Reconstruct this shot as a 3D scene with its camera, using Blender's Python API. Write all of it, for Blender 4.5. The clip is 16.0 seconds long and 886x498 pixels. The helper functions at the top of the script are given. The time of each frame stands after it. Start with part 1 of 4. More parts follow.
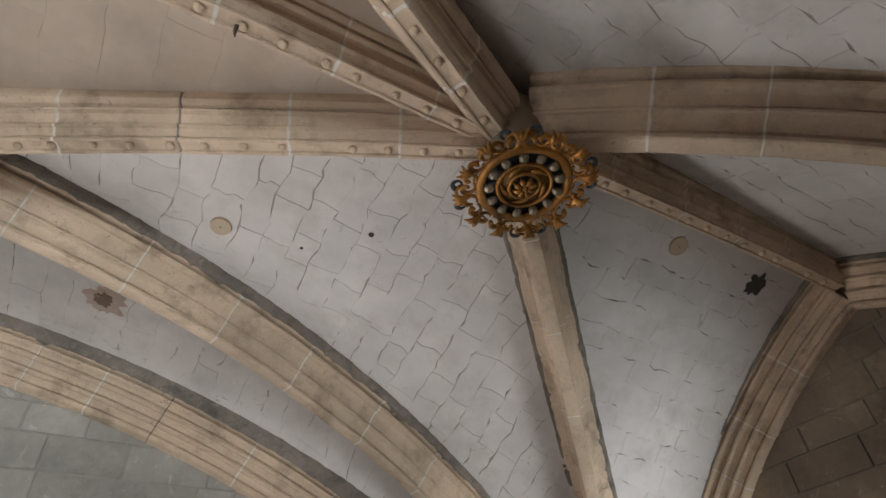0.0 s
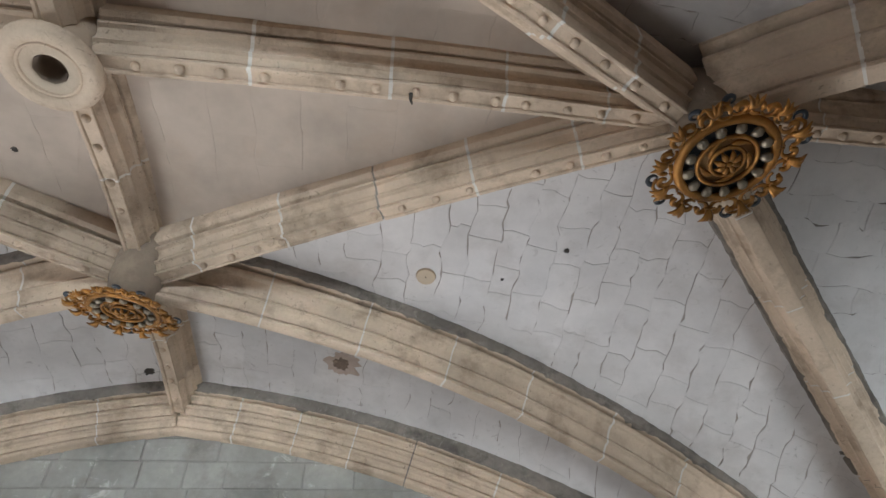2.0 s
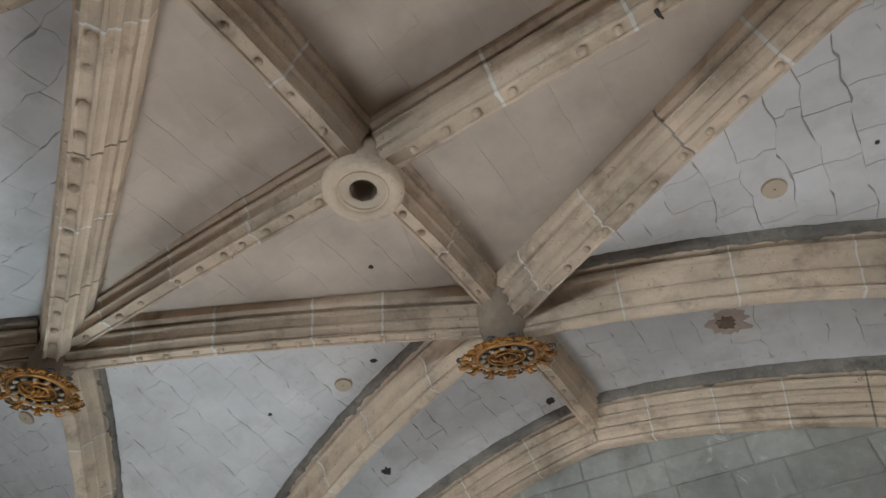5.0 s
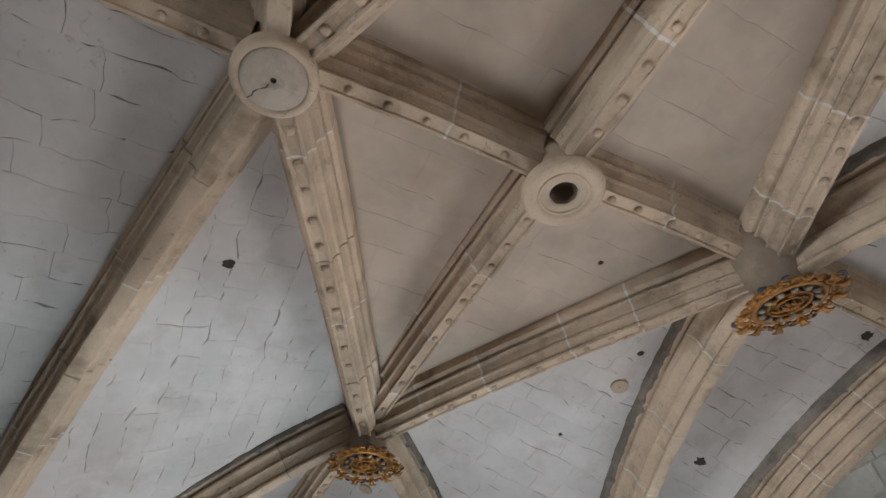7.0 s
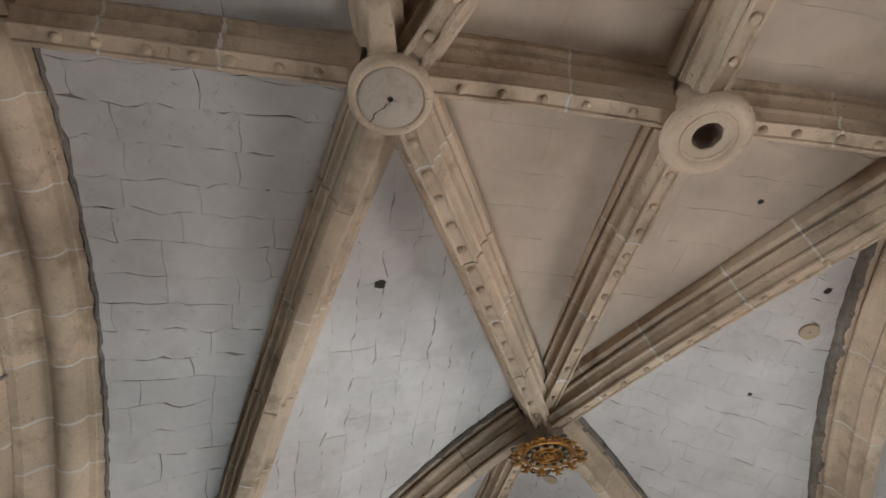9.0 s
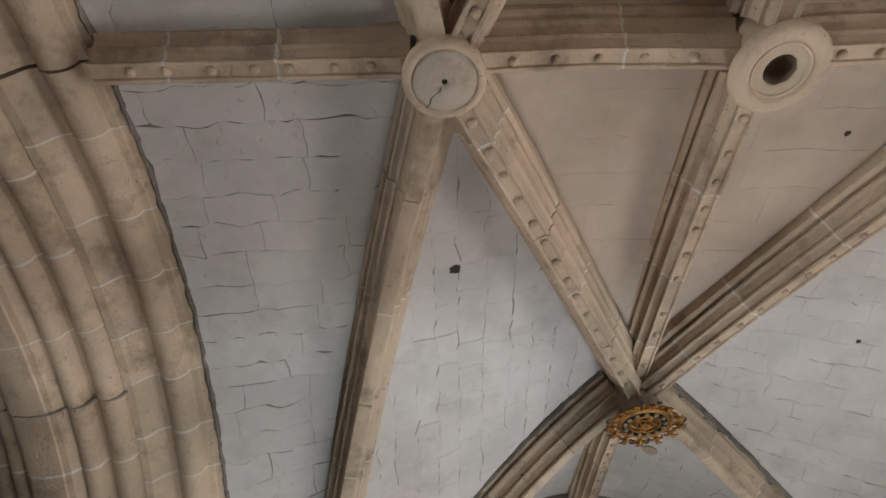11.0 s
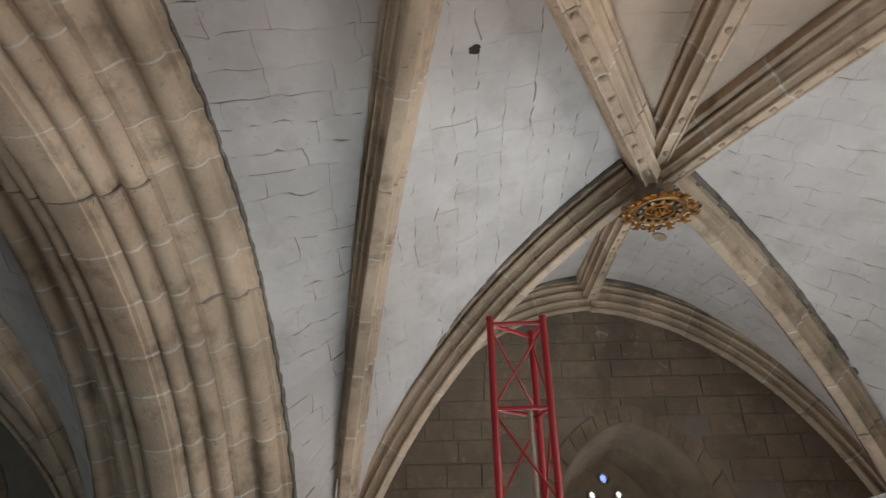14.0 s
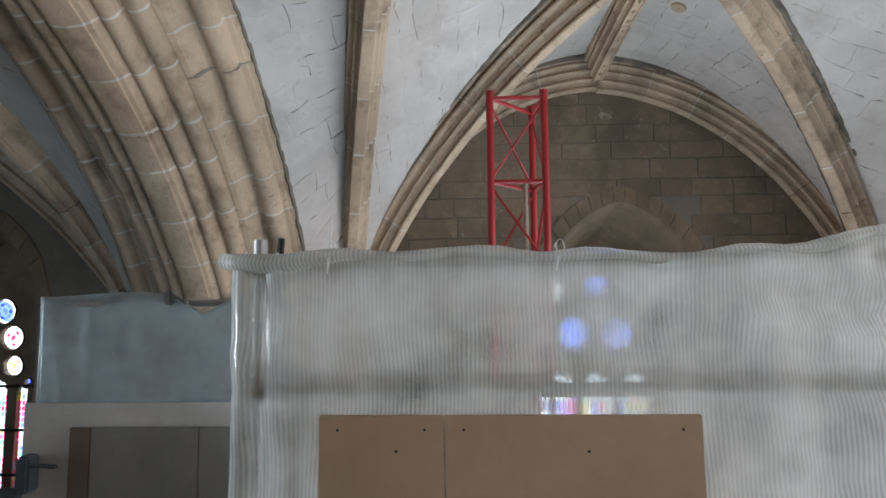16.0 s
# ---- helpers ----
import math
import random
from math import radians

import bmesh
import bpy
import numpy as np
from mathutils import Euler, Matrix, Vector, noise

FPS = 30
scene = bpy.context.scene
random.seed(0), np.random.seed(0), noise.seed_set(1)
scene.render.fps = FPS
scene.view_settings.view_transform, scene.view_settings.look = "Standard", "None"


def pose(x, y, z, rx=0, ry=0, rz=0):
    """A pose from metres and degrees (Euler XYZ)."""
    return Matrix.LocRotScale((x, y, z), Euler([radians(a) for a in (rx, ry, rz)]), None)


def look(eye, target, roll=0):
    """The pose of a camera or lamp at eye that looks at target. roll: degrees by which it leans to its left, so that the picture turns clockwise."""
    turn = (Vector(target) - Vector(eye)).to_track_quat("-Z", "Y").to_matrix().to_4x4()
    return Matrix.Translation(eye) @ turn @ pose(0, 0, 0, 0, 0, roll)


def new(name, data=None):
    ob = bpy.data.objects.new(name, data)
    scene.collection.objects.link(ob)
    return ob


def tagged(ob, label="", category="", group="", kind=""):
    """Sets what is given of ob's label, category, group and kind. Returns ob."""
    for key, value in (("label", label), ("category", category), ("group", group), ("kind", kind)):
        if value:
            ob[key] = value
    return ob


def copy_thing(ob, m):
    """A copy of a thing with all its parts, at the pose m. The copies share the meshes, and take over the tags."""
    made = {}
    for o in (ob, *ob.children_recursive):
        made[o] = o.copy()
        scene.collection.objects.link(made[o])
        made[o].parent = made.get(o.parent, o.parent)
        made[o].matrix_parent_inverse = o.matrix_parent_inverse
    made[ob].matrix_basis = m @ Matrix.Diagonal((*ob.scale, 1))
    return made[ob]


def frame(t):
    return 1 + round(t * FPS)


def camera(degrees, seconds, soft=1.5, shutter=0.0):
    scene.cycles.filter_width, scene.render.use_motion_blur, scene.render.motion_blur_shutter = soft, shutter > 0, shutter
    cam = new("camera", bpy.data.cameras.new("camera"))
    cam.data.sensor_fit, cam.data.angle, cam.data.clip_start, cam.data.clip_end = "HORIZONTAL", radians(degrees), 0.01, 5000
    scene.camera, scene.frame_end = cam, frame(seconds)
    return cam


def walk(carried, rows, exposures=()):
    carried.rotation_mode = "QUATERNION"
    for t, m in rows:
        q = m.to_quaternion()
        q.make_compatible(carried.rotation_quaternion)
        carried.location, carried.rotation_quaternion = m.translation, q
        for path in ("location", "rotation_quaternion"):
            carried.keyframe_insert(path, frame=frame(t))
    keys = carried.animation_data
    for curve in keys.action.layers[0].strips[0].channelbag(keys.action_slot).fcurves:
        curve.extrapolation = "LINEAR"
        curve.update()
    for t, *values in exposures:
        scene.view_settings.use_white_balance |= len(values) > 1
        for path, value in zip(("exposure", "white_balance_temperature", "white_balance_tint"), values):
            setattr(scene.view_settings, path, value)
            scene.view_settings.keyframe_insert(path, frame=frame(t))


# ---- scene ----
cam = camera(75.42, 16.0)
PATH = [
    (0.0, pose(2.284, -2.139, 1.537, 130.48, 3.19, -29.43)),
    (0.5, pose(2.201, -2.130, 1.552, 132.41, 2.81, -24.68)),
    (1.0, pose(2.121, -2.139, 1.561, 133.28, 2.53, -19.26)),
    (1.5, pose(2.051, -2.145, 1.565, 133.27, 2.42, -13.38)),
    (2.0, pose(1.975, -2.117, 1.570, 133.08, 2.67, -8.19)),
    (2.5, pose(1.941, -2.095, 1.573, 133.08, 2.66, -2.98)),
    (3.0, pose(1.906, -2.080, 1.578, 133.30, 2.29, 3.08)),
    (3.5, pose(1.843, -2.042, 1.591, 133.51, 2.34, 10.12)),
    (4.0, pose(1.820, -1.991, 1.606, 133.94, 2.42, 17.25)),
    (6.5, pose(1.794, -1.955, 1.664, 136.69, 2.01, 57.14)),
    (7.0, pose(1.794, -1.957, 1.654, 137.21, 1.81, 63.72)),
    (7.5, pose(1.773, -1.978, 1.653, 137.33, 1.78, 68.65)),
    (8.0, pose(1.749, -2.028, 1.672, 137.24, 1.56, 73.17)),
    (8.5, pose(1.724, -2.068, 1.690, 136.94, 1.61, 77.37)),
    (9.0, pose(1.707, -2.098, 1.691, 136.94, 1.41, 80.99)),
    (9.5, pose(1.704, -2.112, 1.679, 137.15, 1.14, 84.35)),
    (10.0, pose(1.696, -2.123, 1.659, 137.26, 0.93, 87.87)),
    (12.5, pose(1.578, -2.151, 1.587, 132.39, 0.79, 92.56)),
    (13.0, pose(1.540, -2.143, 1.614, 127.21, 0.77, 91.98)),
    (13.5, pose(1.524, -2.158, 1.614, 121.75, 0.79, 91.98)),
    (14.0, pose(1.530, -2.187, 1.587, 116.46, 0.91, 91.92)),
    (14.5, pose(1.522, -2.194, 1.540, 111.23, 1.00, 91.95)),
    (15.0, pose(1.504, -2.175, 1.509, 106.25, 0.95, 91.69)),
    (15.5, pose(1.486, -2.156, 1.495, 100.96, 0.81, 91.23)),
    (16.0, pose(1.502, -2.144, 1.476, 95.58, 0.57, 92.20)),
]
EXPOSURES = [(0.0, -0.15, 7000, 15), (0.7, 0.0, 6900, 15), (1.5, 0.05, 6700, 14), (2.3, -0.05, 6300, 11), (3.0, -0.36, 6150, 9), (3.7, -0.36, 6250, 9), (6.5, -0.46, 6700, 14), (10.0, -0.4, 7250, 17), (13.0, -0.36, 7250, 17), (14.5, -0.2, 7000, 15), (16.0, 0.04, 6500, 13)]
walk(cam, PATH, EXPOSURES)

# ---------------------------------------------------------------- light
world = bpy.data.worlds.new("sky")
scene.world = world
world.use_nodes = True
wn = world.node_tree.nodes
sky = wn.new("ShaderNodeTexSky")
sky.sky_type, sky.sun_disc = "NISHITA", False
sky.sun_elevation, sky.sun_rotation = radians(40), radians(20)
world.node_tree.links.new(sky.outputs[0], wn["Background"].inputs[0])
wn["Background"].inputs[1].default_value = 0.1


def area_lamp(name, m, w, h, watts, colour, spread=180):
    d = bpy.data.lights.new(name, "AREA")
    d.shape, d.size, d.size_y, d.energy, d.color = "RECTANGLE", w, h, watts, colour
    d.spread = radians(spread)
    ob = new(name, d)
    ob.matrix_world = m
    return ob


DAY = (0.88, 0.94, 1.0)
area_lamp("window_and_fill_light", look((0.4, 4.5, 1.1), (0.4, 0.3, 0.4)), 7.4, 2.2, 440, DAY, 155)
# Narrow fill added from the south to brighten the north lunette and its webs.
area_lamp("window_and_fill_light", look((3.0, -15.7, 1.2), (0.3, 4.2, 3.9)), 4.4, 2.4, 64, (0.76, 0.9, 1.0), 26)
# Fill added at the unseen east end to lift the low corner web.
area_lamp("window_and_fill_light", look((8.6, -0.2, 0.7), (6.6, 3.6, 2.6)), 2.0, 1.2, 75, (0.8, 0.92, 1.0), 110)
# Fill added for the next bay's west wall; no window opens behind it.
area_lamp("window_and_fill_light", look((8.5, -11.0, 1.6), (-7.5, -9.5, 2.0)), 2.0, 2.2, 28, (0.6, 0.84, 1.0), 60)
area_lamp("low_window_light", look((3.4, 4.2, -9.8), (-3.5, -1.0, 5.0)), 1.2, 2.2, 80, (0.56, 0.84, 1.0), 50)
area_lamp("low_window_light", look((-6.6, 0.1, -3.6), (3.5, 0.6, 4.6)), 2.6, 3.0, 310, (0.86, 0.94, 1.0), 140)


# ---------------------------------------------------------------- materials
def material(name, base, rough=0.85, metal=0.0, var=0.18, grain=18.0, stain=None, stain_amount=0.4, stain_scale=1.3,
             bump=0.25, island=0.0, piece=0.0, specks=0.0, speck_colour=(0.12, 0.1, 0.08), speck_scale=7.0):
    """A worn surface: two scales of colour variation, an optional stain colour, and fine relief."""
    mat = bpy.data.materials.new(name)
    mat.use_nodes = True
    nt = mat.node_tree
    N, L = nt.nodes, nt.links
    b = N["Principled BSDF"]
    b.inputs["Roughness"].default_value, b.inputs["Metallic"].default_value = rough, metal
    geo, tc = N.new("ShaderNodeNewGeometry"), N.new("ShaderNodeTexCoord")
    pos = geo.outputs["Position"]

    def noise_tex(scale, detail=6.0, roughness=0.6):
        n = N.new("ShaderNodeTexNoise")
        n.inputs["Scale"].default_value, n.inputs["Detail"].default_value, n.inputs["Roughness"].default_value = scale, detail, roughness
        L.new(pos, n.inputs["Vector"])
        return n.outputs["Fac"]

    def ramp(fac, lo, hi):
        r = N.new("ShaderNodeMapRange")
        r.inputs["From Min"].default_value, r.inputs["From Max"].default_value = lo, hi
        L.new(fac, r.inputs["Value"])
        return r.outputs["Result"]

    def mix(kind, fac, a, c):
        m = N.new("ShaderNodeMix")
        m.data_type, m.blend_type = "RGBA", kind
        for sock, v in ((m.inputs["Factor"], fac), (m.inputs["A"], a), (m.inputs["B"], c)):
            if isinstance(v, (int, float)):
                sock.default_value = v
            elif isinstance(v, tuple):
                sock.default_value = (*v, 1.0)
            else:
                L.new(v, sock)
        return m.outputs["Result"]

    fine, coarse = noise_tex(grain, 8.0, 0.7), noise_tex(1.1, 4.0)
    dark = tuple(c * (1 - var) for c in base)
    light = tuple(min(1.0, c * (1 + var * 0.6)) for c in base)
    col = mix("MIX", ramp(coarse, 0.3, 0.7), dark, light)
    col = mix("MULTIPLY", 0.5, col, mix("MIX", ramp(fine, 0.25, 0.75), (1 - var, 1 - var, 1 - var), (1.0, 1.0, 1.0)))
    if stain:
        col = mix("MIX", mix("MULTIPLY", 1.0, ramp(noise_tex(stain_scale, 7.0, 0.65), 0.52, 0.72), (stain_amount,) * 3), col, stain)
    if specks:
        dirt = N.new("ShaderNodeTexNoise")
        dirt.inputs["Scale"].default_value, dirt.inputs["Detail"].default_value, dirt.inputs["Roughness"].default_value = speck_scale, 9.0, 0.72
        dirt.inputs["Distortion"].default_value = 1.4
        L.new(pos, dirt.inputs["Vector"])
        patch = ramp(noise_tex(0.9, 3.0), 0.38, 0.62)
        cover = mix("MULTIPLY", 1.0, mix("MULTIPLY", 1.0, ramp(dirt.outputs["Fac"], 0.585, 0.68), patch), (specks,) * 3)
        col = mix("MIX", cover, col, speck_colour)
    for amount, src in ((island, geo.outputs["Random Per Island"]), (piece, N.new("ShaderNodeObjectInfo").outputs["Random"])):
        if amount:
            col = mix("MULTIPLY", 1.0, col, mix("MIX", src, (1 - amount,) * 3, (1.0, 1.0, 1.0)))
    L.new(col, b.inputs["Base Color"])
    if bump:
        bp = N.new("ShaderNodeBump")
        bp.inputs["Strength"].default_value, bp.inputs["Distance"].default_value = bump, 0.02
        L.new(fine, bp.inputs["Height"])
        L.new(bp.outputs["Normal"], b.inputs["Normal"])
    return mat


WEB = material("limewashed_stone", (0.66, 0.615, 0.58), 0.9, var=0.15, grain=9, stain=(0.42, 0.37, 0.33), stain_amount=0.5, stain_scale=2.0, island=0.06, specks=0.6, speck_colour=(0.24, 0.2, 0.165), speck_scale=8.5, bump=0.22)
WEB_JOINT = material("old_lime_mortar", (0.4, 0.345, 0.295), 0.95, var=0.3, grain=14, stain=(0.13, 0.1, 0.08), stain_amount=0.95, stain_scale=2.2)
JOINT_DIRTY = material("sooty_mortar", (0.32, 0.275, 0.235), 0.95, var=0.4, grain=12, stain=(0.1, 0.085, 0.07), stain_amount=0.9, stain_scale=1.8)
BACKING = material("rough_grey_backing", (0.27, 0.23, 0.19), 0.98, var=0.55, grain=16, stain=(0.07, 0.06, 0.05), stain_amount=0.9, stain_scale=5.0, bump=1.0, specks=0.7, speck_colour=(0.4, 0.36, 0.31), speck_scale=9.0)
PLASTER = material("smooth_plaster", (0.56, 0.455, 0.365), 0.9, var=0.22, grain=7, stain=(0.45, 0.33, 0.24), stain_amount=0.5, stain_scale=1.8, island=0.04, bump=0.15)
RIB = material("rib_limestone", (0.7, 0.535, 0.385), 0.85, var=0.3, grain=30, stain=(0.22, 0.15, 0.095), stain_amount=0.75, stain_scale=2.6, piece=0.2, bump=0.65, specks=0.95, speck_colour=(0.1, 0.07, 0.045), speck_scale=15.0)
MORTAR = material("white_pointing", (0.74, 0.69, 0.62), 0.95, var=0.3, grain=20, stain=(0.5, 0.42, 0.34), stain_amount=0.8, stain_scale=2.5)
ASHLAR = material("grey_ashlar", (0.28, 0.21, 0.15), 0.9, var=0.3, grain=16, stain=(0.52, 0.42, 0.28), stain_amount=0.55, stain_scale=1.0, piece=0.22, bump=0.8, specks=0.8, speck_colour=(0.62, 0.56, 0.46), speck_scale=4.0)
ASHLAR_JOINT = material("dirty_mortar", (0.25, 0.21, 0.17), 0.95, var=0.3, grain=14)
GOLD = material("gilded_wood", (0.46, 0.21, 0.05), 0.36, 0.75, var=0.6, grain=26, stain=(0.07, 0.035, 0.015), stain_amount=0.95, stain_scale=13, bump=0.4)
RED = material("red_paint", (0.42, 0.02, 0.025), 0.42, 0.0, var=0.2, grain=40, bump=0.08)
DULLSTEEL = material("dull_scaffold_steel", (0.16, 0.16, 0.14), 0.6, 0.3, var=0.3, grain=30, bump=0.1)
STEEL = material("galvanised_steel", (0.5, 0.5, 0.5), 0.45, 0.8, var=0.25, grain=40, bump=0.1)
PLY = material("film_faced_plywood", (0.46, 0.325, 0.22), 0.5, var=0.2, grain=30, stain=(0.3, 0.2, 0.12), stain_amount=0.4, bump=0.05)
GREYBOARD = material("grey_board", (0.29, 0.285, 0.265), 0.6, var=0.3, grain=20)
WHITEBOARD = material("white_board", (0.76, 0.76, 0.74), 0.6, var=0.22, grain=20, stain=(0.45, 0.4, 0.34), stain_amount=0.5, stain_scale=3.0)
DECK = material("worn_deck_boards", (0.23, 0.2, 0.17), 0.8, var=0.25, grain=20)
BRASSDISC = material("painted_disc", (0.5, 0.385, 0.265), 0.7, var=0.15)
DARKBLUE = material("blackened_blue", (0.02, 0.025, 0.032), 0.45, var=0.4)
SILVERGOLD = material("worn_gilding", (0.3, 0.25, 0.18), 0.35, 0.7, var=0.4, grain=30)
GOLDDARK = material("dark_gilding", (0.2, 0.1, 0.03), 0.5, 0.6, var=0.5, grain=30, bump=0.5)
FACE = material("pale_stone_face", (0.56, 0.44, 0.32), 0.9, var=0.25, grain=30, bump=0.6)
GREYPLASTER = material("grey_plaster", (0.62, 0.52, 0.42), 0.95, var=0.3, grain=24, stain=(0.33, 0.25, 0.18), stain_amount=0.6, stain_scale=7, bump=0.9)
STAINHALO = material("faded_stain", (0.46, 0.35, 0.28), 0.95, var=0.3, grain=20, stain=(0.55, 0.47, 0.4), stain_amount=0.8, stain_scale=6, bump=0.4)
STAIN = material("damp_stain", (0.2, 0.14, 0.1), 0.95, var=0.5, grain=22, stain=(0.45, 0.33, 0.25), stain_amount=0.8, stain_scale=9, bump=0.8)
PLASTER_JOINT = material("plaster_joint", (0.55, 0.47, 0.39), 0.95, var=0.2, grain=9)
NORTHSTONE = material("pale_grey_ashlar", (0.36, 0.34, 0.3), 0.9, var=0.35, grain=14, stain=(0.16, 0.14, 0.115), stain_amount=0.7, stain_scale=1.6, piece=0.18, bump=0.8, specks=0.85, speck_colour=(0.68, 0.64, 0.58), speck_scale=4.0)
REVEAL = material("tan_window_stone", (0.3, 0.225, 0.155), 0.9, var=0.35, grain=18, stain=(0.14, 0.1, 0.07), stain_amount=0.7, stain_scale=2.5, piece=0.2, bump=0.5)
TIE = material("white_tie", (0.75, 0.75, 0.75), 0.4, var=0.05)
PLYDARK = material("brown_ply", (0.2, 0.15, 0.11), 0.6, var=0.2)
NORTHJOINT = material("pale_mortar", (0.3, 0.28, 0.25), 0.95, var=0.3, grain=14, stain=(0.2, 0.18, 0.16), stain_amount=0.7)
BOSSHOLE = material("shaded_brown_hole", (0.24, 0.18, 0.13), 0.95, var=0.3)
LEAD = material("dark_iron", (0.03, 0.03, 0.035), 0.6, 0.4, var=0.3)
# Near-black for iron bits, and for the shade coloured into hole patches.
HOLE = material("dark_hole", (0.06, 0.05, 0.04), 0.95, var=0.4)


def stained(name, colour):
    mat = bpy.data.materials.new(name)
    mat.use_nodes = True
    N, L = mat.node_tree.nodes, mat.node_tree.links
    out = N["Material Output"]
    N.remove(N["Principled BSDF"])
    clear, gloss, mixer = N.new("ShaderNodeBsdfTransparent"), N.new("ShaderNodeBsdfGlossy"), N.new("ShaderNodeMixShader")
    geo, tex, blend = N.new("ShaderNodeNewGeometry"), N.new("ShaderNodeTexNoise"), N.new("ShaderNodeMix")
    blend.data_type = "RGBA"
    tex.inputs["Scale"].default_value = 14.0
    L.new(geo.outputs["Position"], tex.inputs["Vector"])
    L.new(tex.outputs["Fac"], blend.inputs["Factor"])
    blend.inputs["A"].default_value, blend.inputs["B"].default_value = (*[c * 0.5 for c in colour], 1), (*colour, 1)
    L.new(blend.outputs["Result"], clear.inputs["Color"])
    gloss.inputs["Roughness"].default_value = 0.15
    mixer.inputs["Fac"].default_value = 0.06
    L.new(clear.outputs[0], mixer.inputs[1]), L.new(gloss.outputs[0], mixer.inputs[2]), L.new(mixer.outputs[0], out.inputs["Surface"])
    return mat


def sheeting(name, tint, body, blur, ribs, depth):
    """Reinforced plastic film: partly milky, partly see-through and blurred, with fine vertical ribs and soft folds."""
    mat = bpy.data.materials.new(name)
    mat.use_nodes = True
    N, L = mat.node_tree.nodes, mat.node_tree.links
    out = N["Material Output"]
    N.remove(N["Principled BSDF"])
    milk, lit, see, gloss = N.new("ShaderNodeBsdfDiffuse"), N.new("ShaderNodeBsdfTranslucent"), N.new("ShaderNodeBsdfRefraction"), N.new("ShaderNodeBsdfGlossy")
    milk.inputs["Color"].default_value = lit.inputs["Color"].default_value = (*tint, 1)
    see.inputs["Color"].default_value = (0.92, 0.95, 0.95, 1)
    see.inputs["Roughness"].default_value, see.inputs["IOR"].default_value = blur, 1.09
    gloss.inputs["Roughness"].default_value = 0.2
    geo, sep = N.new("ShaderNodeNewGeometry"), N.new("ShaderNodeSeparateXYZ")
    L.new(geo.outputs["Position"], sep.inputs[0])
    tex = N.new("ShaderNodeTexNoise")
    tex.inputs["Scale"].default_value, tex.inputs["Detail"].default_value = 5.0, 4.0
    L.new(geo.outputs["Position"], tex.inputs["Vector"])
    wave = N.new("ShaderNodeMath")
    wave.operation = "MULTIPLY"
    wave.inputs[1].default_value = ribs
    sway = N.new("ShaderNodeTexNoise")
    sway.inputs["Scale"].default_value, sway.inputs["Detail"].default_value = 2.6, 2.0
    L.new(geo.outputs["Position"], sway.inputs["Vector"])
    lean = N.new("ShaderNodeMath")
    lean.operation = "MULTIPLY_ADD"
    lean.inputs[1].default_value = 0.05
    L.new(sway.outputs["Fac"], lean.inputs[0]), L.new(sep.outputs["Y"], lean.inputs[2])
    L.new(lean.outputs[0], wave.inputs[0])
    sine = N.new("ShaderNodeMath")
    sine.operation = "SINE"
    L.new(wave.outputs[0], sine.inputs[0])
    amount = N.new("ShaderNodeMapRange")
    amount.inputs["From Min"].default_value, amount.inputs["From Max"].default_value = -1, 1
    amount.inputs["To Min"].default_value, amount.inputs["To Max"].default_value = body - depth, body + depth
    L.new(sine.outputs[0], amount.inputs["Value"])
    plus = N.new("ShaderNodeMath")
    plus.operation = "MULTIPLY_ADD"
    plus.inputs[1].default_value, plus.inputs[2].default_value = 1.1, -0.55
    L.new(tex.outputs["Fac"], plus.inputs[0])
    total = N.new("ShaderNodeMath")
    L.new(amount.outputs["Result"], total.inputs[0]), L.new(plus.outputs[0], total.inputs[1])
    m1, m2, m3 = N.new("ShaderNodeMixShader"), N.new("ShaderNodeMixShader"), N.new("ShaderNodeMixShader")
    m1.inputs["Fac"].default_value, m3.inputs["Fac"].default_value = 0.45, 0.06
    L.new(milk.outputs[0], m1.inputs[1]), L.new(lit.outputs[0], m1.inputs[2])
    L.new(total.outputs[0], m2.inputs["Fac"])
    L.new(see.outputs[0], m2.inputs[1]), L.new(m1.outputs[0], m2.inputs[2])
    L.new(m2.outputs[0], m3.inputs[1]), L.new(gloss.outputs[0], m3.inputs[2])
    bump = N.new("ShaderNodeBump")
    bump.inputs["Strength"].default_value, bump.inputs["Distance"].default_value = 0.35, 0.01
    L.new(tex.outputs["Fac"], bump.inputs["Height"])
    for node in (milk, gloss):
        L.new(bump.outputs["Normal"], node.inputs["Normal"])
    L.new(m3.outputs[0], out.inputs["Surface"])
    return mat


SHEET = sheeting("ribbed_plastic_film", (0.9, 0.91, 0.89), 0.55, 0.24, 523.0, 0.11)
SHEET_BLUE = sheeting("grey_plastic_film", (0.46, 0.54, 0.58), 0.68, 0.16, 300.0, 0.0)
GLASS = [stained("blue_glass", (0.2, 0.32, 1.0)), stained("white_glass", (0.85, 0.95, 0.95)), stained("red_glass", (0.8, 0.1, 0.25)),
         stained("yellow_glass", (0.95, 0.75, 0.25)), stained("green_glass", (0.25, 0.7, 0.6)), stained("violet_glass", (0.55, 0.2, 0.75))]
DAYGLOW = bpy.data.materials.new("daylight_backdrop")
DAYGLOW.use_nodes = True
DAYGLOW.node_tree.nodes["Principled BSDF"].inputs["Base Color"].default_value = (0, 0, 0, 1)
DAYGLOW.node_tree.nodes["Principled BSDF"].inputs["Emission Color"].default_value = (0.85, 0.93, 1.0, 1)
DAYGLOW.node_tree.nodes["Principled BSDF"].inputs["Emission Strength"].default_value = 3.6


